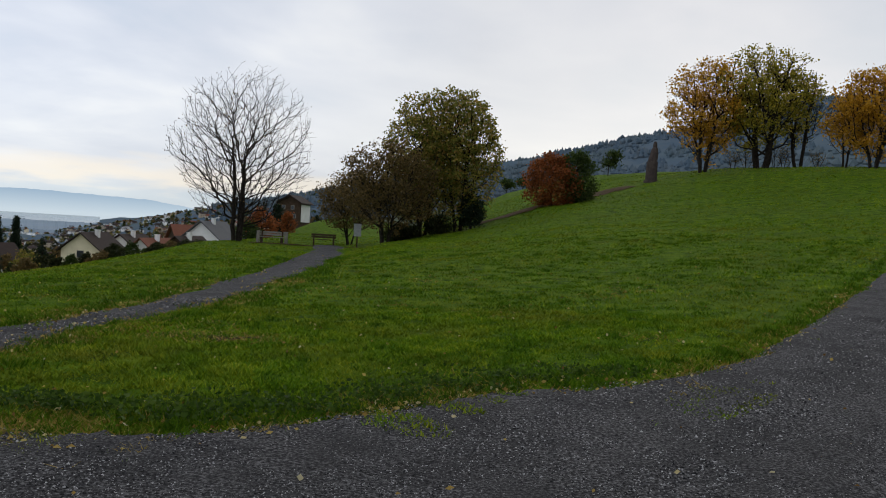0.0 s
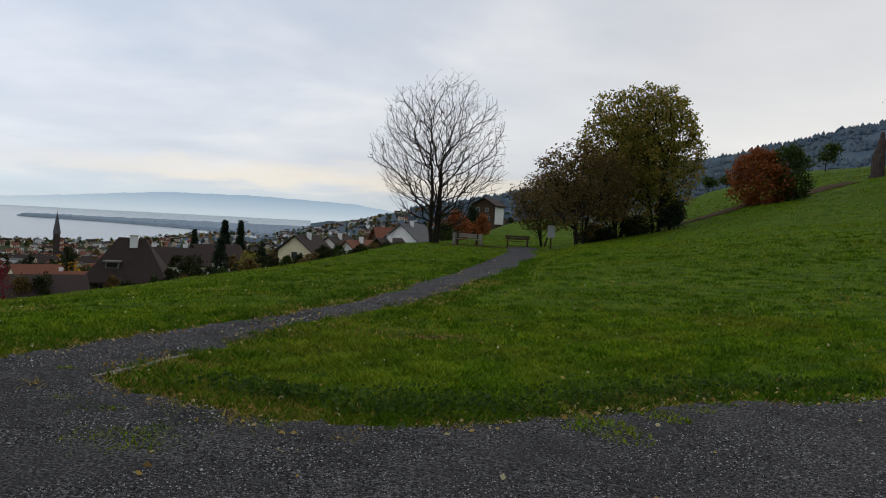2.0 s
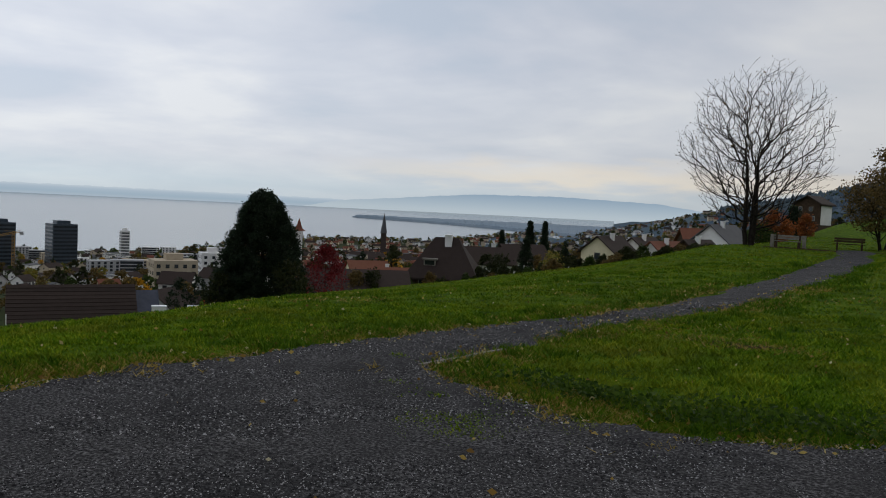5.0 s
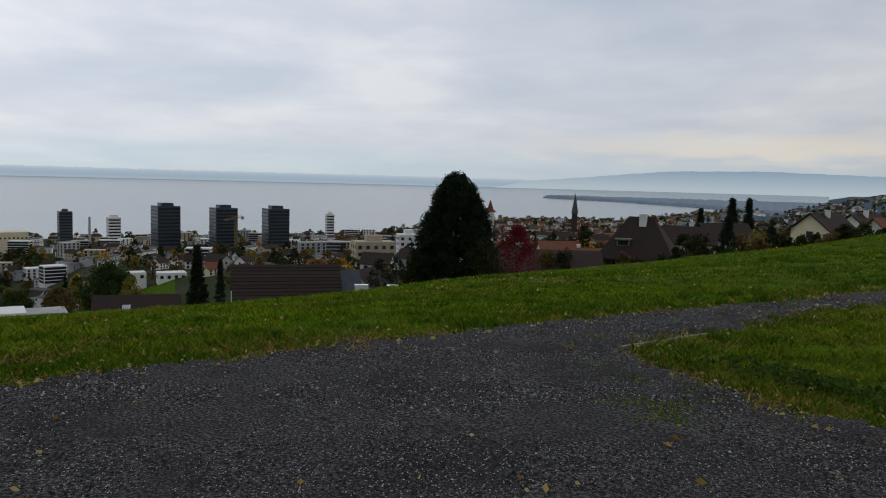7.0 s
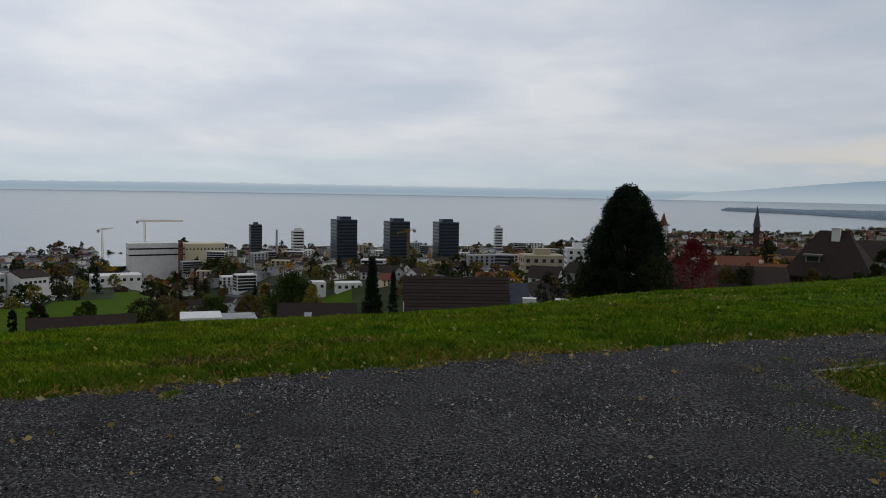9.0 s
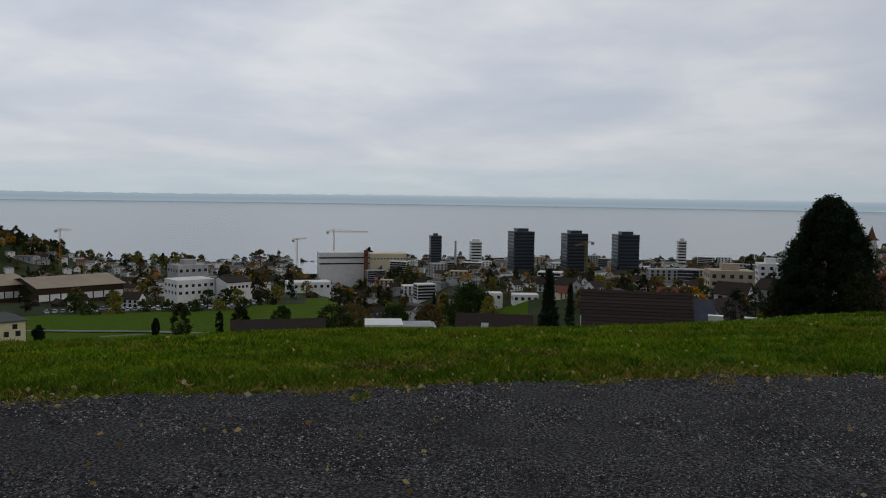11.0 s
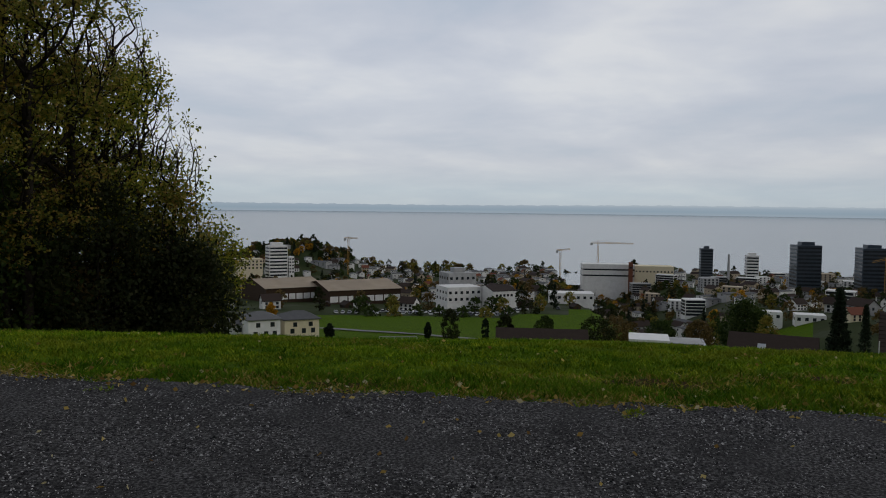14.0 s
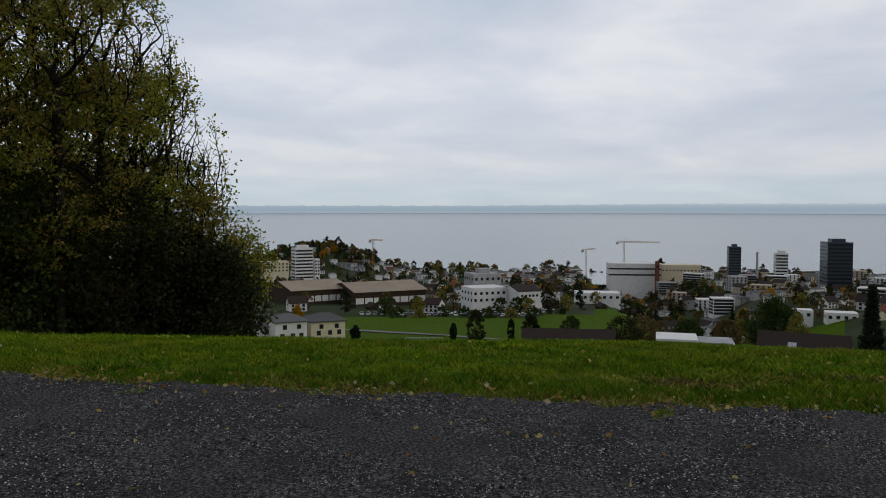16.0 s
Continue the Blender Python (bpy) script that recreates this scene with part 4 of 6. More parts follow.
        t = house("village_house", "detached house with a tiled gable roof among gardens", az, r, yaw, w, d, h, rh, wall, roof, 0.7, 0, [(-w / 2, 0, h * 0.75, 1.2, 1.2, "-x"), (-w / 2, -d * 0.25, 0.5, 1.1, 1.3, "-x"), (-w / 2, d * 0.25, 0.5, 1.1, 1.3, "-x"), (-w * 0.25, -d / 2, 1.0, 1.2, 1.3, "-y"), (w * 0.2, -d / 2, 1.0, 1.2, 1.3, "-y"), (w / 2, 0, h * 0.75, 1.2, 1.2, "+x"), (w / 2, -d * 0.25, 0.6, 1.1, 1.3, "+x"), (w / 2, d * 0.25, 0.6, 1.1, 1.3, "+x")], (1.0, 0.6, h + rh - 0.4, 0.7, 1.2, M_PLASTER), "houses beyond the meadow")
        t.location.z = 1.6 - r * math.tan(radians(top)) - h - rh
    t = house("chalet", "dark timber chalet with one white gable wall", 10.95, 150, -112, 5.2, 4.2, 3.6, 1.2, M_TIMBER, M_ROOF, 0.5, 0, [(2.6, -1.2, 2.3, 0.7, 0.8, "+x"), (2.6, 0.6, 2.3, 0.7, 0.8, "+x"), (2.6, -0.9, 0.7, 0.7, 0.8, "+x"), (2.6, 1.0, 0.7, 0.7, 0.8, "+x")])
    part("white_wall", boxes("white_wall", [(-2.3, 2.2, 2.13, 2.2, 0.0, 3.3)], M_PLASTER), None, t)
    t.location.z = 1.6 + 150 * math.tan(radians(1.9)) - 4.9
    # yellow and white houses at the foot of the slope
    win = lambda w, d, h: [(-w * 0.28, -d / 2, 1.0, 1.1, 1.3, "-y"), (w * 0.05, -d / 2, 1.0, 1.1, 1.3, "-y"), (w * 0.32, -d / 2, 1.0, 1.1, 1.3, "-y"), (-w * 0.2, -d / 2, h - 1.9, 1.1, 1.2, "-y"), (w * 0.25, -d / 2, h - 1.9, 1.1, 1.2, "-y")]
    for az, r, w, d, h, rh, wall, top in ((106.3, 205, 9.0, 9.0, 4.6, 1.5, M_CREAM, 7.75), (109.0, 200, 8.0, 9.0, 5.2, 1.4, M_PLASTER, 7.75), (111.3, 205, 8.0, 9.0, 5.2, 1.4, M_PLASTER, 8.1)):
        t = house("villa", "small plastered house with a low grey hipped roof", az, r, 14, w, d, h, rh, wall, M_GREYROOF, 0.5, 3.6, win(w, d, h), None, "villas at the foot of the slope")
        t.location.z = 1.6 - r * math.tan(radians(top)) - h - rh


near_houses()


def block(name, label, az, r, yaw, w, d, top_el, floors, wall, band, floor_h=3.0, ground=None, cap=None, category="building", group="", inset=0.06):
    """A tall building whose top stands at the given angle below the eye's level; each storey has its band of windows."""
    x, y = polar(az, r)
    top = 1.6 + r * math.tan(radians(top_el))
    g = gz(x, y) if ground is None else ground
    H = top - g
    thing = tagged(new(name), label, category, group)
    thing.matrix_world = pose(x, y, g, 0, 0, az + yaw)
    part("wall", boxes("wall", [(-w / 2, w / 2, -d / 2, d / 2, -3, H)], wall), None, thing)
    for k in range(floors):
        z = H - 1.0 - floor_h * (k + 1) + 0.9
        if z < 0.3:
            break
        n = max(2, int(w / 3.2))
        items = []
        if band == "ribbon":
            items = [(-w / 2 + 0.5, w / 2 - 0.5, -d / 2 - inset, -d / 2 + 0.2, z, z + 1.5), (-w / 2 - inset, -w / 2 + 0.2, -d / 2 + 0.5, d / 2 - 0.5, z, z + 1.5), (w / 2 - 0.2, w / 2 + inset, -d / 2 + 0.5, d / 2 - 0.5, z, z + 1.5)]
        else:
            for i in range(n):
                cx = -w / 2 + w * (i + 0.5) / n
                items.append((cx - 0.75, cx + 0.75, -d / 2 - inset, -d / 2 + 0.2, z, z + 1.5))
            m = max(2, int(d / 3.5))
            for i in range(m):
                cy = -d / 2 + d * (i + 0.5) / m
                items += [(-w / 2 - inset, -w / 2 + 0.2, cy - 0.7, cy + 0.7, z, z + 1.5), (w / 2 - 0.2, w / 2 + inset, cy - 0.7, cy + 0.7, z, z + 1.5)]
        for it in items:
            part("window", boxes("window", [it], M_GLASS), None, thing)
    if cap:
        part("roof_house", boxes("roof_house", [(-w * cap, w * cap, -d * cap, d * cap, H, H + 2.6)], wall), None, thing)
    return thing


def crane(az, r, top_el, jib_left, jib_right, el_jib, lean=0.0):
    x, y = polar(az, r)
    top = 1.6 + r * math.tan(radians(top_el))
    jz = 1.6 + r * math.tan(radians(el_jib))
    g = gz(x, y)
    thing = tagged(new("tower_crane"), "yellow tower crane over the town's roofs", "crane", "tower cranes")
    thing.matrix_world = pose(x, y, g, 0, 0, az)
    H, J = top - g, jz - g
    segs = []
    for sx, sy in ((-0.8, -0.8), (0.8, -0.8), (0.8, 0.8), (-0.8, 0.8)):
        segs.append((sx, sy, 0, sx, sy, J, 0.16, 0.16))
    for k in range(int(J / 2.2)):
        z = k * 2.2
        segs += [(-0.8, -0.8, z, 0.8, -0.8, z + 2.2, 0.09, 0.09), (0.8, 0.8, z, -0.8, 0.8, z + 2.2, 0.09, 0.09)]
    segs += [(-0.8, 0, J, 0, 0, H, 0.15, 0.15), (0.8, 0, J, 0, 0, H, 0.15, 0.15)]
    part("mast", mesh_of("mast", *tubes(segs, 4), M_CRANE), None, thing)
    a, b = -math.tan(radians(jib_left - az)) * r, -math.tan(radians(jib_right - az)) * r
    dz = lean * (b - a)
    segs = [(a, -0.6, J, b, -0.6, J + dz, 0.16, 0.16), (a, 0.6, J, b, 0.6, J + dz, 0.16, 0.16), (a, 0, J + 1.2, b, 0, J + 1.0 + dz, 0.16, 0.16)]
    n = int(abs(b - a) / 2)
    for k in range(n):
        u, w = a + (b - a) * k / n, a + (b - a) * (k + 1) / n
        zz = J + dz * k / n
        segs += [(u, -0.6, zz, w, 0, zz + 1.1, 0.07, 0.07), (u, 0.6, zz, w, 0, zz + 1.1, 0.07, 0.07)]
    part("jib", mesh_of("jib", *tubes(segs, 4), M_CRANE), None, thing)
    segs = [(0, 0, H, a + (b - a) * 0.75, 0, J + 1.0, 0.06, 0.06), (0, 0, H, a, 0, J + 1.0, 0.06, 0.06)]
    part("stay", mesh_of("stay", *tubes(segs, 4), M_CRANE), None, thing)
    part("counterweight", boxes("counterweight", [(a - 0.5, a + 2.0, -0.8, 0.8, J - 2.0, J + 0.4)], M_GREYWALL), None, thing)


TAKEN = [(70.35, 700, 22), (66.45, 700, 22), (62.8, 700, 22), (55.7, 330, 22), (53.1, 420, 16), (51.8, 440, 16), (107.8, 730, 22), (94.4, 430, 34), (91.6, 418, 24), (107.4, 480, 42), (102.3, 470, 42), (83.5, 800, 34), (80.3, 805, 28), (86.1, 450, 20), (47.05, 600, 12), (40.85, 900, 30), (76.7, 880, 14), (73.7, 860, 12), (70, 392, 14), (72.3, 396, 12)]


def landmarks():
    g = "three dark towers"
    for az, el in ((70.35, -2.28), (66.45, -2.36), (62.8, -2.36)):
        block("dark_tower", "dark glass-clad high-rise with a stepped roof", az, 700, 18, 19, 19, el, 14, M_DARKGLASS, "ribbon", 3.0, None, 0.27, group=g)
    block("grey_tower", "grey high-rise near the lake shore", 76.7, 880, 10, 12.5, 12, -2.72, 12, M_TOWERBAND, "ribbon", 3.0, None, 0.2)
    block("white_tower", "white stepped office block near the shore", 73.7, 860, 10, 12, 12, -3.1, 9, M_PLASTER, "ribbon", 3.2, None, 0.3)
    block("white_tower", "white stepped office block near the shore", 58.9, 900, 10, 9, 10, -2.7, 8, M_PLASTER, "ribbon", 3.2, None, 0.25)
    block("apartment_block", "beige apartment block with rows of windows", 55.7, 330, 12, 17, 12, -4.62, 6, M_BEIGE, "single", 2.9, None, 0.2)
    block("apartment_block", "pale apartment block with rows of windows", 53.1, 420, 10, 12, 11, -4.05, 7, M_PLASTER, "single", 2.9, None, 0.2)
    block("apartment_block", "pale apartment block with rows of windows", 51.8, 440, -10, 13, 11, -3.7, 8, M_GREYWALL, "single", 2.9, None, 0.2)
    block("apartment_block", "white stepped apartment block near the wood", 107.8, 730, 16, 17, 14, -2.95, 10, M_PLASTER, "ribbon", 3.1, None, 0.3)
    block("apartment_block", "white stepped apartment block near the wood", 106.8, 735, 16, 5, 8, -3.75, 5, M_PLASTER, "single", 3.0)
    block("apartment_block", "yellow-brown flats beside a white block", 109.8, 720, 10, 24, 12, -3.9, 3, M_CREAM, "single", 3.0)
    # white works building with stepped volumes
    block("works_building", "white works building with stepped flat roofs", 94.4, 420, 24, 20, 16, -5.85, 2, M_PLASTER, "single", 3.6)
    block("works_building", "white works building with stepped flat roofs", 94.5, 440, 24, 17, 14, -4.85, 1, M_GREYWALL, "single", 3.6, None, 0.2)
    t = house("works_building", "long white works hall with a dark pitched roof", 91.6, 418, 28, 14, 20, 7.5, 2.4, M_PLASTER, M_ROOF, 0.3, 0, [(-7 + 2.2 * i, -10.0, 4.6, 1.4, 1.3, "-y") for i in range(1, 6)], None, "", None, "building")
    t.location.z = 1.6 - 418 * math.tan(radians(5.75)) - 9.9
    # sheds with wide tan roofs
    for az, r, w, d, el in ((107.4, 480, 36, 46, -5.35), (102.3, 470, 44, 46, -5.5)):
        t = house("sports_hall", "long hall with a wide tan roof and white panels", az, r, 20, w, d, 9.0, 3.6, M_TIMBER, M_TANROOF, 1.0, 0, [(-w / 2 + (i + 0.5) * w / 8, -d / 2, 2.2, w / 8 - 0.7, 3.4, "-y") for i in range(8)], None, "wide halls", None, "hall", False)
        for o in t.children:
            if o.name.startswith("window"):
                o.data.materials[0] = M_PLASTER
                o.name = "wall_panel"
        t.location.z = 1.6 + r * math.tan(radians(el)) - 12.4
    # factory by the shore
    block("factory", "long white factory with a brick-red corner", 83.5, 800, 8, 52, 20, -4.0, 2, M_PLASTER, "ribbon", 6.0)
    block("factory", "long white factory with a brick-red corner", 80.3, 805, 8, 38, 20, -4.05, 1, M_CREAM, "single", 6.0)
    block("factory", "brick-red stair tower of a factory", 81.85, 788, 8, 3.5, 6, -3.85, 1, M_REDROOF, "single", 6.0)
    block("warehouse", "low white-roofed warehouse among gardens", 86.1, 450, 6, 25, 14, -6.15, 1, M_PLASTER, "single", 3.0)
    block("white_house", "low white modern house at the edge of a field", 70.0, 392, 8, 13, 9, -6.9, 1, M_PLASTER, "single", 2.7, group="white houses by the field")
    block("white_house", "low white modern house at the edge of a field", 72.3, 396, 8, 8, 8, -6.85, 1, M_PLASTER, "single", 2.7, group="white houses by the field")
    rng = np.random.default_rng(41)
    walls = (M_PLASTER, M_PLASTER, M_BEIGE, M_GREYWALL, M_GREYWALL, M_PLASTER)
    for k in range(34):
        az, r = 50.5 + 0.93 * k + rng.uniform(-0.3, 0.3), rng.choice([520, 600, 660, 760, 850, 930]) + rng.uniform(-20, 20)
        if min(abs(az - a) for a in (70.35, 66.45, 62.8)) < 1.0 and r < 720:
            r = 780
        w, d, n = rng.uniform(11, 22), rng.uniform(8, 11), int(rng.integers(3, 6))
        x, y = polar(az, r)
        top = gz(x, y) + 2.1 * n + 1.2
        block("flats", "pale flat-roofed block of flats in the town", az, r, rng.uniform(-20, 35), w, d, math.degrees(math.atan((top - 1.6) / r)), n, walls[k % 6], "ribbon" if k % 2 else "single", 2.1, group="blocks of flats")
        TAKEN.append((az, r, w * 0.5))
    # chimney stack
    x, y = polar(75.2, 800)
    t = tagged(new("chimney_stack"), "slim pale factory chimney", "chimney")
    t.location = (x, y, gz(x, y))
    H = 1.6 - 800 * math.tan(radians(3.15)) - gz(x, y)
    part("shaft", mesh_of("shaft", *tubes([(0, 0, 0, 0, 0, H, 1.5, 1.0)], 10), M_GREYWALL), None, t)
    part("rim", mesh_of("rim", *tubes([(0, 0, H, 0, 0, H + 0.8, 1.2, 1.2)], 10), M_GREYWALL), None, t)
    crane(84.2, 835, -2.32, 84.72, 81.7, -2.54)
    crane(86.9, 835, -3.05, 87.2, 86.2, -3.15, 0.12)
    crane(65.6, 640, -2.95, 65.2, 66.4, -3.0, 0.25)
    crane(102.6, 800, -2.3, 102.9, 101.9, -2.45)
    # church with a dark spire
    x, y = polar(40.85, 900)
    t = tagged(new("church"), "stone church with a slender dark spire", "church")
    t.matrix_world = pose(x, y, gz(x, y), 0, 0, 40.85)
    H = 1.6 - 900 * math.tan(radians(0.68)) - gz(x, y)
    part("tower", boxes("tower", [(-3.2, 3.2, -3.2, 3.2, 0, H * 0.56)], M_STONE), None, t)
    part("spire", mesh_of("spire", *tubes([(0, 0, H * 0.56, 0, 0, H, 4.0, 0.1)], 8), M_GREYROOF), None, t)
    part("nave", gable_walls(16, 9, 7, 4, M_BEIGE), None, t).location = (11, 0, 0)
    part("roof", roof_mesh(16, 9, 7, 4, 0.5, 0, M_ROOF), None, t).location = (11, 0, 0)
    # white tower with a red pointed roof
    x, y = polar(47.05, 600)
    t = tagged(new("gate_tower"), "white tower with a red pointed roof", "tower")
    t.matrix_world = pose(x, y, gz(x, y), 0, 0, 47)
    H = 1.6 - 600 * math.tan(radians(1.35)) - gz(x, y)
    part("shaft", boxes("shaft", [(-2.8, 2.8, -2.8, 2.8, 0, H - 10.5), (-3.3, 3.3, -3.3, 3.3, H - 13.5, H - 9.5)], M_PLASTER), None, t)
    part("roof", mesh_of("roof", *tubes([(0, 0, H - 9.5, 0, 0, H - 7.6, 5.0, 2.6), (0, 0, H - 7.6, 0, 0, H, 2.6, 0.1)], 4), M_REDROOF), None, t)


landmarks()


def land_strip(name, label, spots, width, mat, lift=0.03, category="path"):
    """A strip of ground laid along spots given by bearing and distance."""
    p = np.array([polar(a, r) for a, r in spots])
    t = np.linspace(0, len(p) - 1, 60)
    c = np.stack([np.interp(t, np.arange(len(p)), p[:, k]) for k in (0, 1)], 1)
    d = np.gradient(c, axis=0)
    d /= np.linalg.norm(d, axis=1)[:, None]
    n = np.stack([-d[:, 1], d[:, 0]], 1)
    rows = []
    for k, off in enumerate((-0.5, -0.25, 0, 0.25, 0.5)):
        q = c + n * off * width * (1 + 0.15 * np.sin(t * 9 + k))[:, None]
        rows.append(np.column_stack([q, ground_z(q[:, 0], q[:, 1]) + lift + 0.10 * fractal(q[:, 0], q[:, 1], 0.23, 2) * sst(10, 30, np.hypot(q[:, 0], q[:, 1])) - (0.05 if k in (0, 4) else 0)]))
    v = np.concatenate(rows)
    i = np.arange(59)
    f = np.concatenate([np.stack([i + 60 * k, i + 60 * k + 1, i + 60 * (k + 1) + 1, i + 60 * (k + 1)], 1) for k in range(4)])
    ob = new(name, mesh_of(name, v, f, mat, True))
    return tagged(ob, label, category, kind="structure")


land_strip("dirt_track", "bare dark earth track climbing past the copse", [(-1.6, 57), (-4, 59), (-6.5, 61.5), (-9, 64.5), (-11.5, 68), (-13.2, 70)], 2.4, M_DIRT, 0.10)
land_strip("bench_path", "narrow gravel path in front of the benches", [(14, 55.5), (10, 55.5), (7, 55), (5, 54)], 0.6, M_DIRT, 0.06)
land_strip("street", "pale street across the fields below the hill", [(110, 285), (104.3, 258), (97, 232), (90.7, 207), (84, 190)], 5.0, M_ASPHALT, 0.35, "street")


def furniture():
    # long bench beside the path
    def bench(label, az, r, yaw, mat):
        x, y = polar(az, r)
        t = tagged(new("park_bench"), label, "bench", "benches by the path")
        t.matrix_world = pose(x, y, gz(x, y) + 0.02, 0, 0, az + yaw)
        for k in range(3):
            part("slat", boxes("slat", [(-0.9, 0.9, -0.22 + 0.15 * k, -0.09 + 0.15 * k, 0.42, 0.46)], mat), None, t)
        for k in range(2):
            part("slat", boxes("slat", [(-0.9, 0.9, 0.26 + 0.03 * k, 0.30 + 0.03 * k, 0.55 + 0.16 * k, 0.68 + 0.16 * k)], mat), None, t)
        for s in (-0.72, 0.72):
            part("leg", boxes("leg", [(s - 0.05, s + 0.05, -0.2, -0.1, -0.1, 0.42), (s - 0.05, s + 0.05, 0.2, 0.3, -0.1, 0.84), (s - 0.05, s + 0.05, -0.2, 0.3, 0.36, 0.42)], M_TIMBER), None, t)
        return t

    bench("dark wooden bench beside the gravel path", 8.75, 57, 2, M_TIMBER)
    t = bench("pale weathered bench with stout end posts", 12.5, 56, -12, M_GREYWOOD)
    for s in (-1.0, 1.0):
        part("end_post", boxes("end_post", [(s - 0.1, s + 0.1, 0.1, 0.3, -0.1, 0.86)], M_GREYWOOD), None, t)
    x, y = polar(6.32, 55)
    t = tagged(new("notice_board"), "grey notice board on a short post", "sign")
    t.matrix_world = pose(x, y, gz(x, y), 0, 0, 6)
    part("post", boxes("post", [(-0.05, 0.05, 0.0, 0.08, -0.2, 1.7)], M_TIMBER), None, t)
    b = part("board", boxes("board", [(-0.26, 0.26, -0.05, 0.0, 0.75, 1.65)], M_BOARD), None, t)
    part("cap", boxes("cap", [(-0.3, 0.3, -0.08, 0.1, 1.65, 1.7)], M_TIMBER), None, t)
    # timber edging where the paths fork
    t = tagged(new("timber_edging"), "half-buried weathered timber edging at the fork", "edging")
    t.matrix_world = pose(-4.70, 5.87, gz(-4.72, 5.95), 0, 0, -4)
    for k in range(2):
        part("board", boxes("board", [(-0.02, 0.02, 0.71 * k, 0.71 * k + 0.69, -0.05, 0.04)], M_GREYWOOD), None, t)
    # the weathered monument on the crest, built as one plain upright shape
    prof = [(0.0, 0.62), (0.25, 0.62), (0.26, 0.50), (1.9, 0.47), (1.92, 0.40), (2.7, 0.36), (3.1, 0.27), (3.25, 0.17), (3.5, 0.18), (3.72, 0.12), (3.8, 0.02)]
    v, f, m = [], [], 14
    for z, rad in prof:
        for k in range(m):
            a = 2 * math.pi * k / m
            w = 1 + 0.12 * math.sin(3 * a + z * 2.1)
            v.append((rad * w * math.cos(a) + (0.16 if z > 2.6 else 0), rad * w * math.sin(a), z))
    for j in range(len(prof) - 1):
        for k in range(m):
            f.append((j * m + k, j * m + (k + 1) % m, (j + 1) * m + (k + 1) % m, (j + 1) * m + k))
    x, y = polar(-14.85, 72)
    ob = new("monument", mesh_of("monument", v, f, M_STONE, False))
    ob.location = (x, y, gz(x, y) - 0.1)
    tagged(ob, "weathered dark stone monument standing on the crest", "monument")

    # white garden tanks beside the big pine
    for az, w in ((56.6, 1.5), (54.3, 1.2)):
        x, y = polar(az, 88)
        t = tagged(new("garden_tank"), "low white tank in a garden below the meadow", "tank", "white garden tanks")
        t.matrix_world = pose(x, y, 1.6 - 88 * math.tan(radians(7.85)) - 1.0, 0, 0, az)
        part("tank", boxes("tank", [(-w / 2, w / 2, -0.5, 0.5, -3.0, 0.95)], M_PLASTER), None, t)
        part("lid", boxes("lid", [(-w / 2 - 0.04, w / 2 + 0.04, -0.54, 0.54, 0.95, 1.0)], M_SKYLIGHT), None, t)
    # railing by the street below
    x, y = polar(98.9, 205)
    t = tagged(new("street_railing"), "pale blue-grey railing beside the lower street", "railing")
    t.matrix_world = pose(x, y, gz(x, y), 0, 0, 98.9)
    part("rail", boxes("rail", [(-5, 5, -0.06, 0.06, 1.0, 1.2)], M_BOARD), None, t)
    for k in range(6):
        part("post", boxes("post", [(-5 + 2 * k - 0.06, -5 + 2 * k + 0.06, -0.06, 0.06, -0.5, 1.0)], M_BOARD), None, t)


furniture()
for k in range(8):
    land_strip("vine_row", "dark brown row of bare vines on the slope", [(89.6, 172 + 8 * k), (87, 160 + 8 * k), (84.4, 150 + 8 * k)], 2.6, M_DIRT, 0.5, "vines")


# ---- the town by the lake ----
def joined(name, label, category, copies):
    """One mesh of many far copies of things with parts: [(thing, pose)]."""
    mats, V, F, I, base = [], [], [], [], 0
    for thing, m in copies:
        for o in thing.children:
            me = o.data
            me.calc_loop_triangles()
            co = np.empty(len(me.vertices) * 3, np.float32)
            me.vertices.foreach_get("co", co)
            tri = np.empty(len(me.loop_triangles) * 3, np.int32)
            me.loop_triangles.foreach_get("vertices", tri)
            w = np.array(m @ o.matrix_basis)
            co = co.reshape(-1, 3) @ w[:3, :3].T + w[:3, 3]
            mt = me.materials[0]
            if mt not in mats:
                mats.append(mt)
            V.append(co), F.append(tri.reshape(-1, 3) + base), I.append(np.full(len(tri) // 3, mats.index(mt)))
            base += len(co)
    ob = new(name, mesh_of(name, np.concatenate(V), np.concatenate(F), mats, False, np.concatenate(I)))
    return tagged(ob, label, category, kind="stuff")


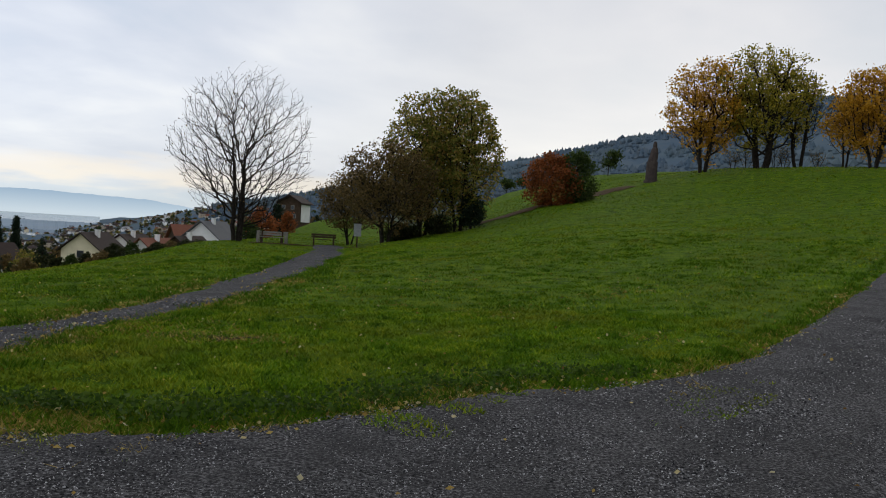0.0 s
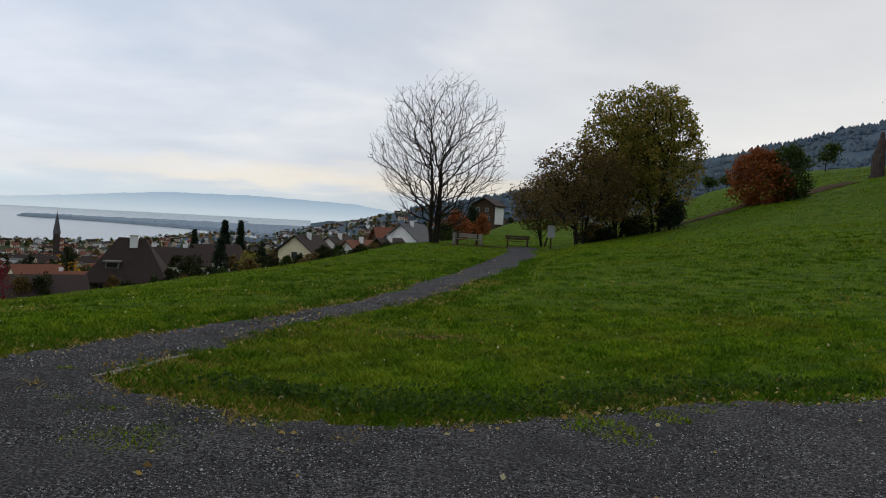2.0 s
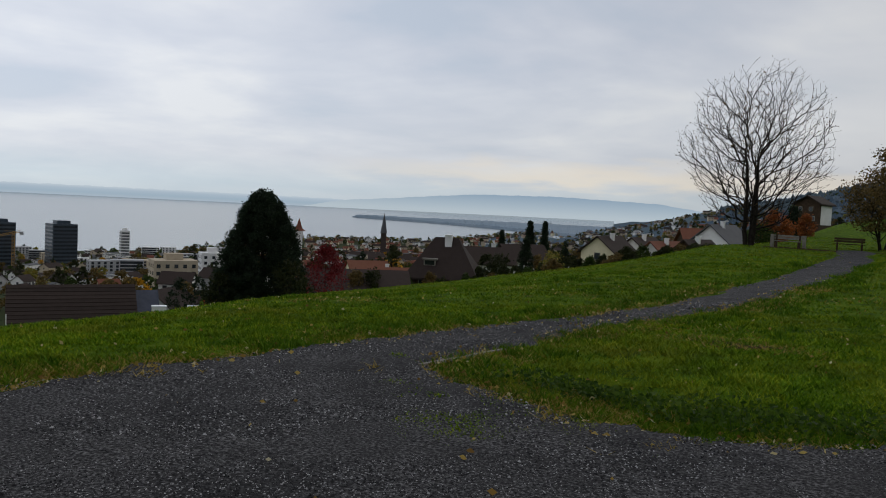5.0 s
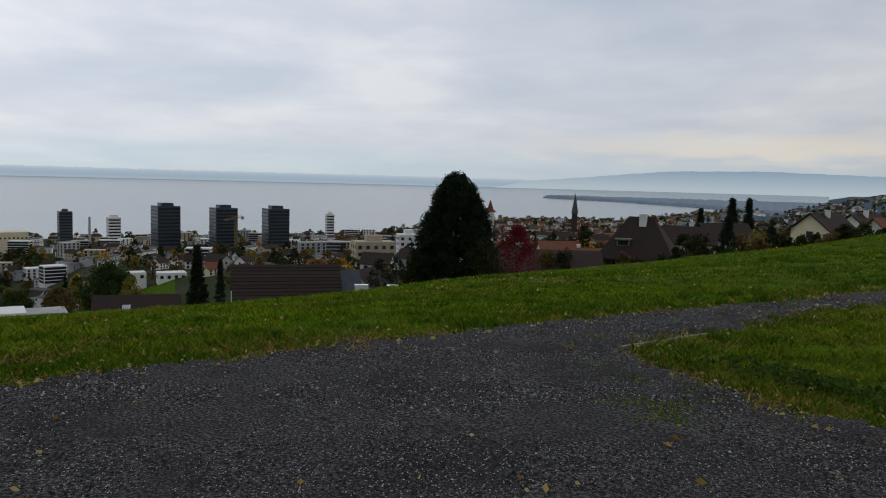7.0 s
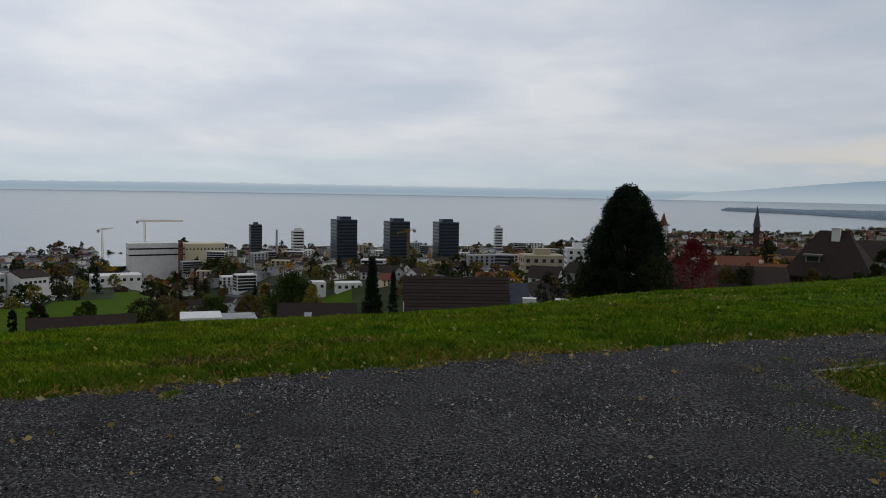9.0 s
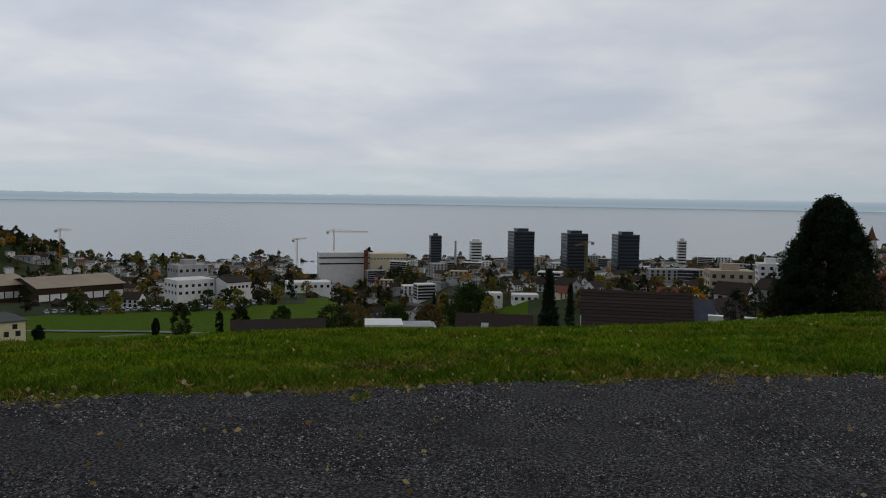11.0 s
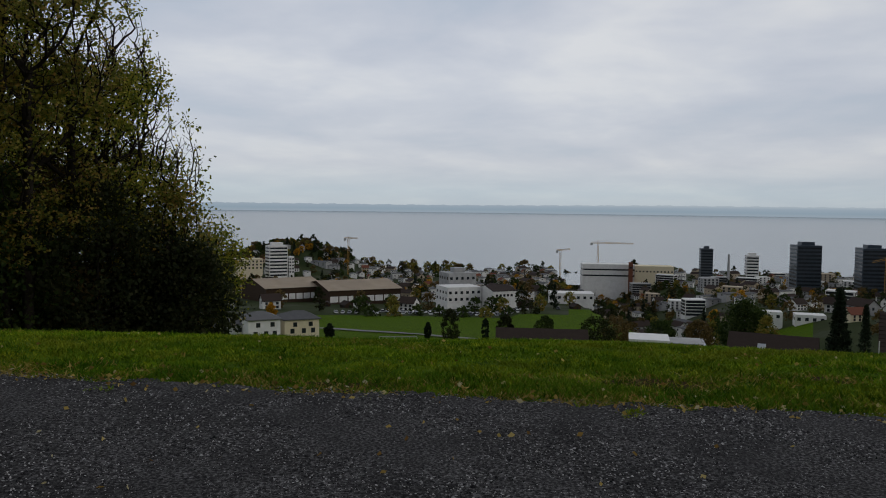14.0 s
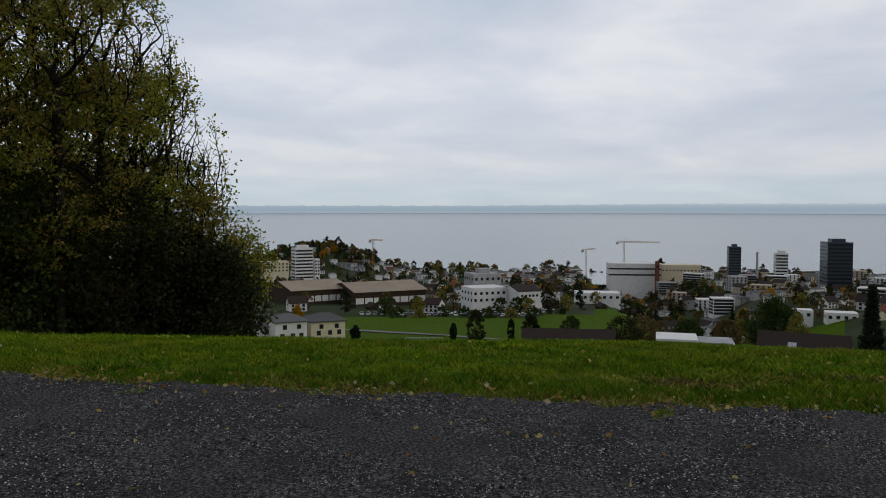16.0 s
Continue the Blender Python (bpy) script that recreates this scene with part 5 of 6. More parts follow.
def town():
    rng = np.random.default_rng(77)
    protos = []
    kinds = [(10, 8, 5.4, 3.2, M_PLASTER, M_ROOF, "white house with a brown gable roof"), (12, 9, 5.0, 3.6, M_CREAM, M_REDROOF, "cream house with a red tiled roof"), (9, 8, 6.0, 3.0, M_BEIGE, M_REDROOF, "beige house with a red tiled roof"), (14, 9, 5.6, 3.6, M_GREYWALL, M_ROOF, "grey house with a brown tiled roof"), (11, 9, 6.2, 0.9, M_PLASTER, M_GREYROOF, "white house with a nearly flat grey roof"), (16, 11, 8.6, 0.8, M_PLASTER, M_GREYROOF, "white apartment house with a flat grey roof"), (18, 11, 9.0, 3.4, M_BEIGE, M_ROOF, "broad beige apartment house with a brown roof"), (24, 14, 6.0, 1.0, M_GREYWALL, M_GREYROOF, "long grey commercial building with a flat roof"), (8, 7, 3.0, 2.4, M_TIMBER, M_ROOF, "small dark timber house with a brown roof")]
    for w, d, h, rh, wall, roof, label in kinds:
        t = tagged(new("town_house"), label, "house", "houses of the town")
        part("wall", gable_walls(w, d, h, rh, wall), None, t)
        part("roof", roof_mesh(w, d, h, rh, 0.6, 0, roof), None, t)
        one = boxes("window", [(-0.7, 0.7, -0.08, 0.02, 0, 1.5)], M_GLASS)
        floors = 2 if h > 4 else 1
        for fl in range(floors):
            for u in (-0.3, 0.0, 0.3):
                o = part("window", one, None, t)
                o.location = (u * w, -d / 2, 1.0 + fl * (h - 1.2) / floors)
        for s in (-1, 1):
            o = part("window", one, None, t)
            o.matrix_basis = pose(s * w / 2, 0, h - 1.9, 0, 0, 90 * s)
        protos.append(t)
    taken = [(polar(a, r), q) for a, r, q in TAKEN]
    first = set()
    made = tries = 0
    lots = []
    while made < 1150 and tries < 40000:
        tries += 1
        az = rng.uniform(13, 116)
        r = 190 + 800 * rng.random() ** 0.7
        if az < 40:
            r = 330 + (1400 if az > 22 else 600) * rng.random()
        if 86 < az < 114 and r < 385 or 64 < az <= 86 and r < 375 or az > 31 and r > 985 or 50 < az < 64 and r < 200:
            continue
        x, y = polar(az, r)
        size = float(np.interp(r, [250, 480], [1.0, 0.68]))
        if any(abs(x - p[0]) < q + 8 * size and (x - p[0]) ** 2 + (y - p[1]) ** 2 < (q + 7 * size) ** 2 for p, q in taken):
            continue
        if r < 420:
            k = int(rng.choice([0, 0, 3, 4, 1, 8, 8]))
        elif 36 < az < 48 and r > 300:
            k = int(rng.choice([1, 1, 2, 6]))
        else:
            k = int(rng.choice([0, 0, 3, 4, 4, 5, 5, 5, 6, 7, 7, 2]))
        taken.append(((x, y), (4.5 if k < 5 else 7.5) * size))
        m = pose(x, y, gz(x, y) - 0.3, 0, 0, float(rng.choice([20, 110, 35, 125, 65])) + rng.uniform(-8, 8)) @ Matrix.Scale(size * rng.uniform(0.85, 1.15), 4)
        lots.append((r, k, m))
        made += 1
    for _ in range(260):
        az, r = rng.uniform(13, 31), 700 + 1900 * rng.random()
        x, y = polar(az, r)
        lots.append((r, int(rng.integers(0, 7)), pose(x, y, gz(x, y) - 0.3, 0, 0, rng.uniform(0, 180)) @ Matrix.Scale(0.8, 4)))
    for _ in range(620):
        az = rng.uniform(31, 52)
        r = rng.uniform(480, shore_r(az) - 60)
        x, y = polar(az, r)
        lots.append((r, int(rng.choice([1, 2, 1, 2, 6, 0, 4, 5])), pose(x, y, gz(x, y) - 0.3, 0, 0, float(rng.choice([20, 110, 35, 125, 65])) + rng.uniform(-8, 8)) @ Matrix.Scale(rng.uniform(0.6, 0.9), 4)))
    lots.sort(key=lambda q: q[0])
    for r, k, m in lots[:290]:
        if k in first:
            copy_thing(protos[k], m)
        else:
            protos[k].matrix_basis = m
            first.add(k)
    joined("far_houses", "crowded pale and red-roofed houses near the shore", "houses", [(protos[k], m) for r, k, m in lots[290:]])
    # trees between the houses
    looks = [(M_HEDGE, ROUND, 9, 3.6, "dark round-crowned tree between houses"), (M_GREEN, ROUND, 8, 3.4, "green round-crowned tree between houses"), (M_RUSSET, ROUND, 9, 3.8, "brown autumn tree between houses"), (M_OLIVE, ROUND, 8, 3.0, "yellowing autumn tree between houses"), (M_NEEDLE, CONE, 13, 2.2, "slim dark conifer between houses"), (M_HEDGE, COLUMN, 12, 2.4, "tall narrow dark tree between houses"), (M_GOLD, ROUND, 8, 3.2, "orange autumn tree between houses")]
    tp = []
    for k, (m, prof, h, rad, label) in enumerate(looks):
        tp.append(shrub("town_tree", label, 60, 500, h, rad, m, 300 + k, prof, 42, 11, 0.85, 0.40, 0.25, "tree", "trees of the town", 0.2, 0.08))
    used = set()
    spots = []
    while len(spots) < 1250:
        az = rng.uniform(9, 117)
        r = 200 + 800 * rng.random() ** 0.7
        if az < 40:
            r = 330 + 1400 * rng.random() ** 1.2
        if 86 < az < 112 and r < 352 or 64 < az <= 86 and r < 375 and rng.random() < 0.93 or az > 31 and r > 995 or 49 < az < 63 and r < 170:
            continue
        x, y = polar(az, r)
        if any((x - p[0]) ** 2 + (y - p[1]) ** 2 < (q + 1.0) ** 2 for p, q in taken):
            continue
        spots.append((az, r))
    spots += [(az, 960 + 30 * rng.random()) for az in np.concatenate([np.arange(56, 81, 2.5), np.arange(81, 112, 0.6)]) if rng.random() < 0.75]
    spots += [(az, float(shore_r(az)) - rng.uniform(30, 130)) for az in np.arange(29, 55, 0.12)]
    spots += [(az, rng.uniform(480, float(shore_r(az)) - 80)) for az in rng.uniform(30, 52, 230)]
    spots += [(rng.uniform(80, 111), rng.uniform(500, 820)) for _ in range(260)]
    spots += [(rng.uniform(102.5, 112), rng.uniform(830, 960)) for _ in range(280)]
    spots += [(a, rng.uniform(340, 352)) for a in np.arange(89, 101, 1.7)]
    spots += [(rng.uniform(78, 87), rng.uniform(590, 660)) for _ in range(60)]
    spots += [(rng.uniform(78.5, 86.5), rng.uniform(735, 770)) for _ in range(40)]
    spots += [(rng.uniform(13, 31), 700 + 1900 * rng.random()) for _ in range(420)]
    spots += [(rng.uniform(60, 73), rng.uniform(620, 670)) for _ in range(26)]
    spots.sort(key=lambda q: q[1])
    rest = []
    for n, (az, r) in enumerate(spots):
        k = int(rng.choice([0, 0, 1, 1, 1, 2, 2, 2, 3, 3, 4, 5, 6]))
        low = 340 < r < 353 and az > 88
        if r > 900:
            k = int(rng.choice([0, 1, 1, 2, 2, 3, 3, 5]))
        if low:
            k = int(rng.choice([0, 1, 3]))
        x, y = polar(az, r)
        m = pose(x, y, gz(x, y) - 0.3 - (3.0 if low else 0), 0, 0, rng.uniform(0, 360))
        if n >= 290:
            rest.append((tp[k], m @ Matrix.Scale(rng.uniform(0.7, 1.2) * float(np.interp(r, [250, 480], [1.0, 0.85])) * (1.75 if r > 930 and az > 81 else 1.25 if r > 930 else 1.0), 4)))
        elif k in used:
            copy_thing(tp[k], m)
        else:
            tp[k].matrix_basis = m
            used.add(k)
    joined("far_trees", "dark and autumn-coloured trees among the town's roofs", "trees", rest)


def cars():
    rng = np.random.default_rng(5)
    protos = []
    for m in M_CARS:
        t = tagged(new("parked_car"), "small parked car on the lot below", "car", "parked cars")
        bm = bmesh.new()
        for z, hx, hy in ((0.3, 2.1, 0.82), (0.55, 2.15, 0.86), (0.88, 2.05, 0.84)):
            for sx, sy in ((-1, -1), (1, -1), (1, 1), (-1, 1)):
                bm.verts.new((sx * hx, sy * hy, z))
        v = list(bm.verts)
        bm.faces.new(v[3::-1]), bm.faces.new(v[8:12])
        for j in (0, 4):
            for i in range(4):
                bm.faces.new((v[j + i], v[j + (i + 1) % 4], v[j + 4 + (i + 1) % 4], v[j + 4 + i]))
        part("body", bm, m, t)
        bm = bmesh.new()
        v = [bm.verts.new(p) for p in ((-1.5, -0.78, 0.88), (1.0, -0.78, 0.88), (1.0, 0.78, 0.88), (-1.5, 0.78, 0.88), (-1.0, -0.62, 1.42), (0.35, -0.62, 1.42), (0.35, 0.62, 1.42), (-1.0, 0.62, 1.42))]
        bm.faces.new(v[4:])
        for i in range(4):
            bm.faces.new((v[i], v[(i + 1) % 4], v[4 + (i + 1) % 4], v[4 + i]))
        part("cabin", bm, M_GLASS, t)
        part("roof", boxes("roof", [(-1.0, 0.35, -0.62, 0.62, 1.42, 1.46)], m), None, t)
        for sx in (-1.3, 1.3):
            for sy in (-0.8, 0.8):
                part("wheel", mesh_of("wheel", *tubes([(sx, sy - 0.1, 0.31, sx, sy + 0.1, 0.31, 0.31, 0.31), (sx, sy - 0.1, 0.31, sx, sy - 0.101, 0.31, 0.31, 0.02), (sx, sy + 0.1, 0.31, sx, sy + 0.101, 0.31, 0.31, 0.02)], 10), M_TYRE), None, t)
        protos.append(t)
    used = set()
    for row, (r, a0, a1) in enumerate(((358, 90, 104), (368, 89.5, 101), (385, 87, 92), (392, 96, 100))):
        for az in np.arange(a0, a1, 0.5):
            if rng.random() < 0.35:
                continue
            k = int(rng.choice([0, 0, 0, 1, 2]))
            x, y = polar(az, r)
            m = pose(x, y, gz(x, y) + 0.05, 0, 0, az + rng.uniform(-6, 6) + (0 if row % 2 else 90))
            if k in used:
                copy_thing(protos[k], m)
            else:
                protos[k].matrix_basis = m
                used.add(k)


def far_wood():
    """Conifers and round crowns on the far ridge, past counting."""
    rng = np.random.default_rng(8)
    n = 15000
    az, r = rng.uniform(-48, 17, n), 700 + 1500 * rng.random(n) ** 0.8
    a = np.radians(az)
    x, y = -r * np.sin(a), r * np.cos(a)
    keep = fractal(x, y, 0.006, 3) > -0.25
    x, y, r = x[keep], y[keep], r[keep]
    n = len(x)
    z = ground_z(x, y) + sst(500, 1400, r) * (9 * fractal(x, y, 0.05) + 7 * fractal(x, y, 0.013, 4)) - 2
    h, w = rng.uniform(6, 11, n), rng.uniform(3, 6, n)
    ang = np.arange(6) * np.pi / 3
    base = np.stack([x[:, None] + np.cos(ang) * w[:, None], y[:, None] + np.sin(ang) * w[:, None], np.repeat((z + h * 0.3)[:, None], 6, 1)], -1)
    foot = np.stack([x[:, None] + np.cos(ang) * w[:, None] * 0.6, y[:, None] + np.sin(ang) * w[:, None] * 0.6, np.repeat((z - 2)[:, None], 6, 1)], -1)
    tip = np.stack([x, y, z + h], -1)[:, None]
    v = np.concatenate([foot, base, tip], 1).reshape(-1, 3)
    i = np.arange(6)
    o = (np.arange(n) * 13)[:, None, None]
    sides = (np.stack([i, (i + 1) % 6, 6 + (i + 1) % 6], 1)[None] + o).reshape(-1, 3)
    sides2 = (np.stack([i, 6 + (i + 1) % 6, 6 + i], 1)[None] + o).reshape(-1, 3)
    tops = (np.stack([6 + i, 6 + (i + 1) % 6, np.full(6, 12)], 1)[None] + o).reshape(-1, 3)
    ob = new("far_wood", mesh_of("far_wood", v, np.concatenate([sides, sides2, tops]), M_HAZED_FOREST))
    tagged(ob, "dark woods on the far ridge, coloured with blue haze", "woods", kind="stuff")


def peninsula():
    az = np.arange(24.0, 43.2, 0.1)
    front = np.interp(az, [24, 33, 38, 43], [2000, 2500, 2750, 2950])
    back = np.full(len(az), 3050.0)
    rows = []
    for r, up in ((front, 0.5), (front + 8, 7.0), (back - 5, 7.0), (back, 0.5)):
        a = np.radians(az)
        x, y = -r * np.sin(a), r * np.cos(a)
        lake = lake_z(r)
        h = up + (3.0 * np.abs(fractal(x, y, 0.05, 1)) + 2.5 * np.abs(np.sin(az * 31) * np.sin(az * 13)) if up > 1 else 0)
        rows.append(np.stack([x, y, lake + h * np.clip((43.2 - az) * 3, 0.2, 1)], 1))
    n = len(az)
    i = np.arange(n - 1)
    f = np.concatenate([np.stack([i + n * k, i + n * k + 1, i + n * (k + 1) + 1, i + n * (k + 1)], 1) for k in range(3)])
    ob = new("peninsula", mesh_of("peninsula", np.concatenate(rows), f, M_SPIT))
    tagged(ob, "low wooded spit of land reaching into the lake", "peninsula", kind="structure")


# pale blue-grey: the lake haze is mixed into the woods' own colour
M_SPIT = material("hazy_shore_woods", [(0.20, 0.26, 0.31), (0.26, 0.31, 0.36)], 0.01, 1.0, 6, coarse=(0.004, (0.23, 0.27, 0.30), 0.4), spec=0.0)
town()
cars()
far_wood()
peninsula()


# ---- ground cover ----
def ground_cover():
    rng = np.random.default_rng(21)

    def scatter(n, r0, r1, a0, a1, power=1.0):
        r = r0 + (r1 - r0) * rng.random(n) ** power
        a = np.radians(rng.uniform(a0, a1, n))
        return -r * np.sin(a), r * np.cos(a), r

    def surface(x, y):
        r = np.hypot(x, y)
        return ground_z(x, y) + 0.03 * fractal(x, y, 1.1) * sst(1, 6, r) + 0.10 * fractal(x, y, 0.23, 2) * sst(10, 30, r)

    parts = [scatter(560000, 4.9, 13.5, -34, 135, 1.25), scatter(380000, 9, 42, -34, 135, 1.3), scatter(170000, 26, 82, -34, 62)]
    x, y, r = (np.concatenate([p[k] for p in parts]) for k in range(3))
    d = gravel_depth(x, y) + ragged(x, y)
    keep = (d < -0.12) | ((d < 0.45) & (fractal(x, y, 2.7, 5) > 0.62) & (rng.random(len(x)) < 0.5)) | ((d < 1.5) & (y > 3) & (y < 8) & (x > -4.5) & (fractal(x, y, 1.5, 5) > 0.2) & (rng.random(len(x)) < 0.3))
    keep &= rng.random(len(x)) < np.clip(0.72 + 0.55 * fractal(x, y, 5.5, 11) + 0.35 * fractal(x, y, 1.7, 13), 0.12, 1)
    for cx, cy, rx, ry in BARE:
        keep &= (((x - cx) / rx) ** 2 + ((y - cy) / ry) ** 2 > 1) | (rng.random(len(x)) < 0.55)
    x, y, r, d = x[keep], y[keep], r[keep], d[keep]
    n = len(x)
    lush = 1 + 0.5 * fractal(x, y, 5.5, 11) + 0.45 * fractal(x, y, 1.9, 7) + 0.35 * fractal(x, y, 0.5, 2)
    h = rng.uniform(0.018, 0.05, n) * np.clip(lush, 0.4, 2.2) * (1 + r / 110) * np.where(d > -0.25, 0.6, 1.0)
    w = (0.0035 + 0.0006 * r) * rng.uniform(0.7, 1.3, n)
    a = rng.uniform(0, 2 * np.pi, n)
    lean = rng.uniform(0.3, 1.7, n) * h
    b = rng.uniform(0, 2 * np.pi, n)
    z = surface(x, y) + np.where(d > 0.02, 0.028, -0.008)
    p0 = np.stack([x - np.cos(a) * w, y - np.sin(a) * w, z], 1)
    p1 = np.stack([x + np.cos(a) * w, y + np.sin(a) * w, z], 1)
    p2 = np.stack([x + np.cos(b) * lean, y + np.sin(b) * lean, z + h], 1)
    v = np.stack([p0, p1, p2], 1).reshape(-1, 3)
    ob = new("grass", mesh_of("grass", v, np.arange(3 * n).reshape(n, 3), M_BLADE))
    tagged(ob, "short damp meadow grass in uneven tufts", "grass", kind="stuff")
    # thicker tufts, tallest along the path
    tx, ty, tr = scatter(21000, 4.9, 34, -34, 135, 1.4)
    td = gravel_depth(tx, ty)
    lush = fractal(tx, ty, 0.8, 9)
    keep = (td < -0.05) & (rng.random(len(tx)) < np.where(td > -0.9, 0.85, np.clip(0.28 + 0.7 * lush, 0.03, 0.8)))
    tx, ty, tr, td = tx[keep], ty[keep], tr[keep], td[keep]
    per = 34
    spread = rng.uniform(0.03, 0.10, len(tx)) * (1 + tr / 40)
    tall = rng.uniform(0.045, 0.10, len(tx)) * np.where(td > -0.9, 1.15, 0.8) * (1 + tr / 60)
    x = np.repeat(tx, per) + rng.normal(0, 1, len(tx) * per) * np.repeat(spread, per)
    y = np.repeat(ty, per) + rng.normal(0, 1, len(tx) * per) * np.repeat(spread, per)
    h = np.repeat(tall, per) * rng.uniform(0.35, 1.0, len(x))
    n, r = len(x), np.hypot(x, y)
    w = (0.0035 + 0.0005 * r) * rng.uniform(0.7, 1.3, n)
    a, b = rng.uniform(0, 2 * np.pi, n), rng.uniform(0, 2 * np.pi, n)
    lean = rng.uniform(0.3, 1.2, n) * h
    z = surface(x, y) - 0.008
    v = np.stack([np.stack([x - np.cos(a) * w, y - np.sin(a) * w, z], 1), np.stack([x + np.cos(a) * w, y + np.sin(a) * w, z], 1), np.stack([x + np.cos(b) * lean, y + np.sin(b) * lean, z + h], 1)], 1).reshape(-1, 3)
    ob = new("grass_tufts", mesh_of("grass_tufts", v, np.arange(3 * n).reshape(n, 3), M_TUFT))
    tagged(ob, "taller dark green grass tufts along the path", "grass", kind="stuff")
    # dry blades along the edges and in the worn patches
    x, y, r = scatter(380000, 4.8, 20, -34, 135, 1.5)
    d = gravel_depth(x, y) + ragged(x, y)
    p = np.where((d < 0.05) & (d > -0.75), 0.6 * np.clip(0.7 + fractal(x, y, 1.3, 8), 0, 1.6), np.where((d < 0) & (fractal(x, y, 0.9, 3) > 0.45), 0.13, 0.0))
    p = np.where((d > 0.05) & (d < 0.7) & (fractal(x, y, 2.4, 6) > 0.55) & (y > 2) & (y < 8), 0.3, p)
    for cx, cy, rx, ry in BARE:
        p = np.where(((x - cx) / rx) ** 2 + ((y - cy) / ry) ** 2 < 1.6, 0.35, p)
    keep = rng.random(len(x)) < p
    x, y, r, d = x[keep], y[keep], r[keep], d[keep]
    n = len(x)
    h, w = rng.uniform(0.018, 0.055, n), (0.004 + 0.0009 * r) * rng.uniform(0.7, 1.3, n)
    a, b = rng.uniform(0, 2 * np.pi, n), rng.uniform(0, 2 * np.pi, n)
    lean = rng.uniform(0.8, 2.5, n) * h
    z = surface(x, y) + np.where(d > 0.02, 0.03, 0.0)
    v = np.stack([np.stack([x - np.cos(a) * w, y - np.sin(a) * w, z], 1), np.stack([x + np.cos(a) * w, y + np.sin(a) * w, z], 1), np.stack([x + np.cos(b) * lean, y + np.sin(b) * lean, z + h], 1)], 1).reshape(-1, 3)
    ob = new("dry_grass", mesh_of("dry_grass", v, np.arange(3 * n).reshape(n, 3), M_STRAW))
    tagged(ob, "dry yellow-brown grass fringing the path", "grass", kind="stuff")
    # loose stones on the path
    x, y, r = scatter(260000, 3.4, 15, -34, 135, 1.45)
    keep = gravel_depth(x, y) > -0.05
    x, y, r = x[keep], y[keep], r[keep]
    n = len(x)
    s = rng.uniform(0.0022, 0.0060, n) * (0.7 + r / 11) * np.clip(1 + 0.4 * fractal(x, y, 1.6, 4), 0.5, 1.6)
    s[rng.random(n) < 0.012] *= 1.9
    off = np.array([(1, 0, 0), (0, 1, 0), (-1, 0, 0), (0, -1, 0), (0, 0, 0.8)], float)
    jit = rng.uniform(0.5, 1.6, (n, 5, 3))
    c = np.stack([x, y, ground_z(x, y) + 0.037], 1)
    v = (c[:, None] + off[None] * jit * s[:, None, None]).reshape(-1, 3)
    f = (np.array([(0, 1, 4), (1, 2, 4), (2, 3, 4), (3, 0, 4)])[None] + (np.arange(n) * 5)[:, None, None]).reshape(-1, 3)
    ob = new("loose_gravel", mesh_of("loose_gravel", v, f, M_PEBBLE))
    tagged(ob, "loose grey stone chips on the path", "gravel", kind="stuff")
    # fallen leaves along the edges and in the grass
    x, y, r = scatter(15000, 3.8, 40, -34, 135, 1.6)
    d = gravel_depth(x, y)
    p = np.where(np.abs(d + 0.10) < 0.40, 0.95, np.where(d < 0, 0.12, 0.04))
    keep = rng.random(len(x)) < p
    x, y, d = x[keep], y[keep], d[keep]
    z = surface(x, y) + np.where(d > 0, 0.045, 0.035)
    v, f = leaf_quads(np.stack([x, y, z], 1), 0.04, rng, 0.75)
    ob = new("fallen_leaves", mesh_of("fallen_leaves", v, f, M_DRY))
    tagged(ob, "fallen yellow and brown leaves on grass and gravel", "leaves", kind="stuff")


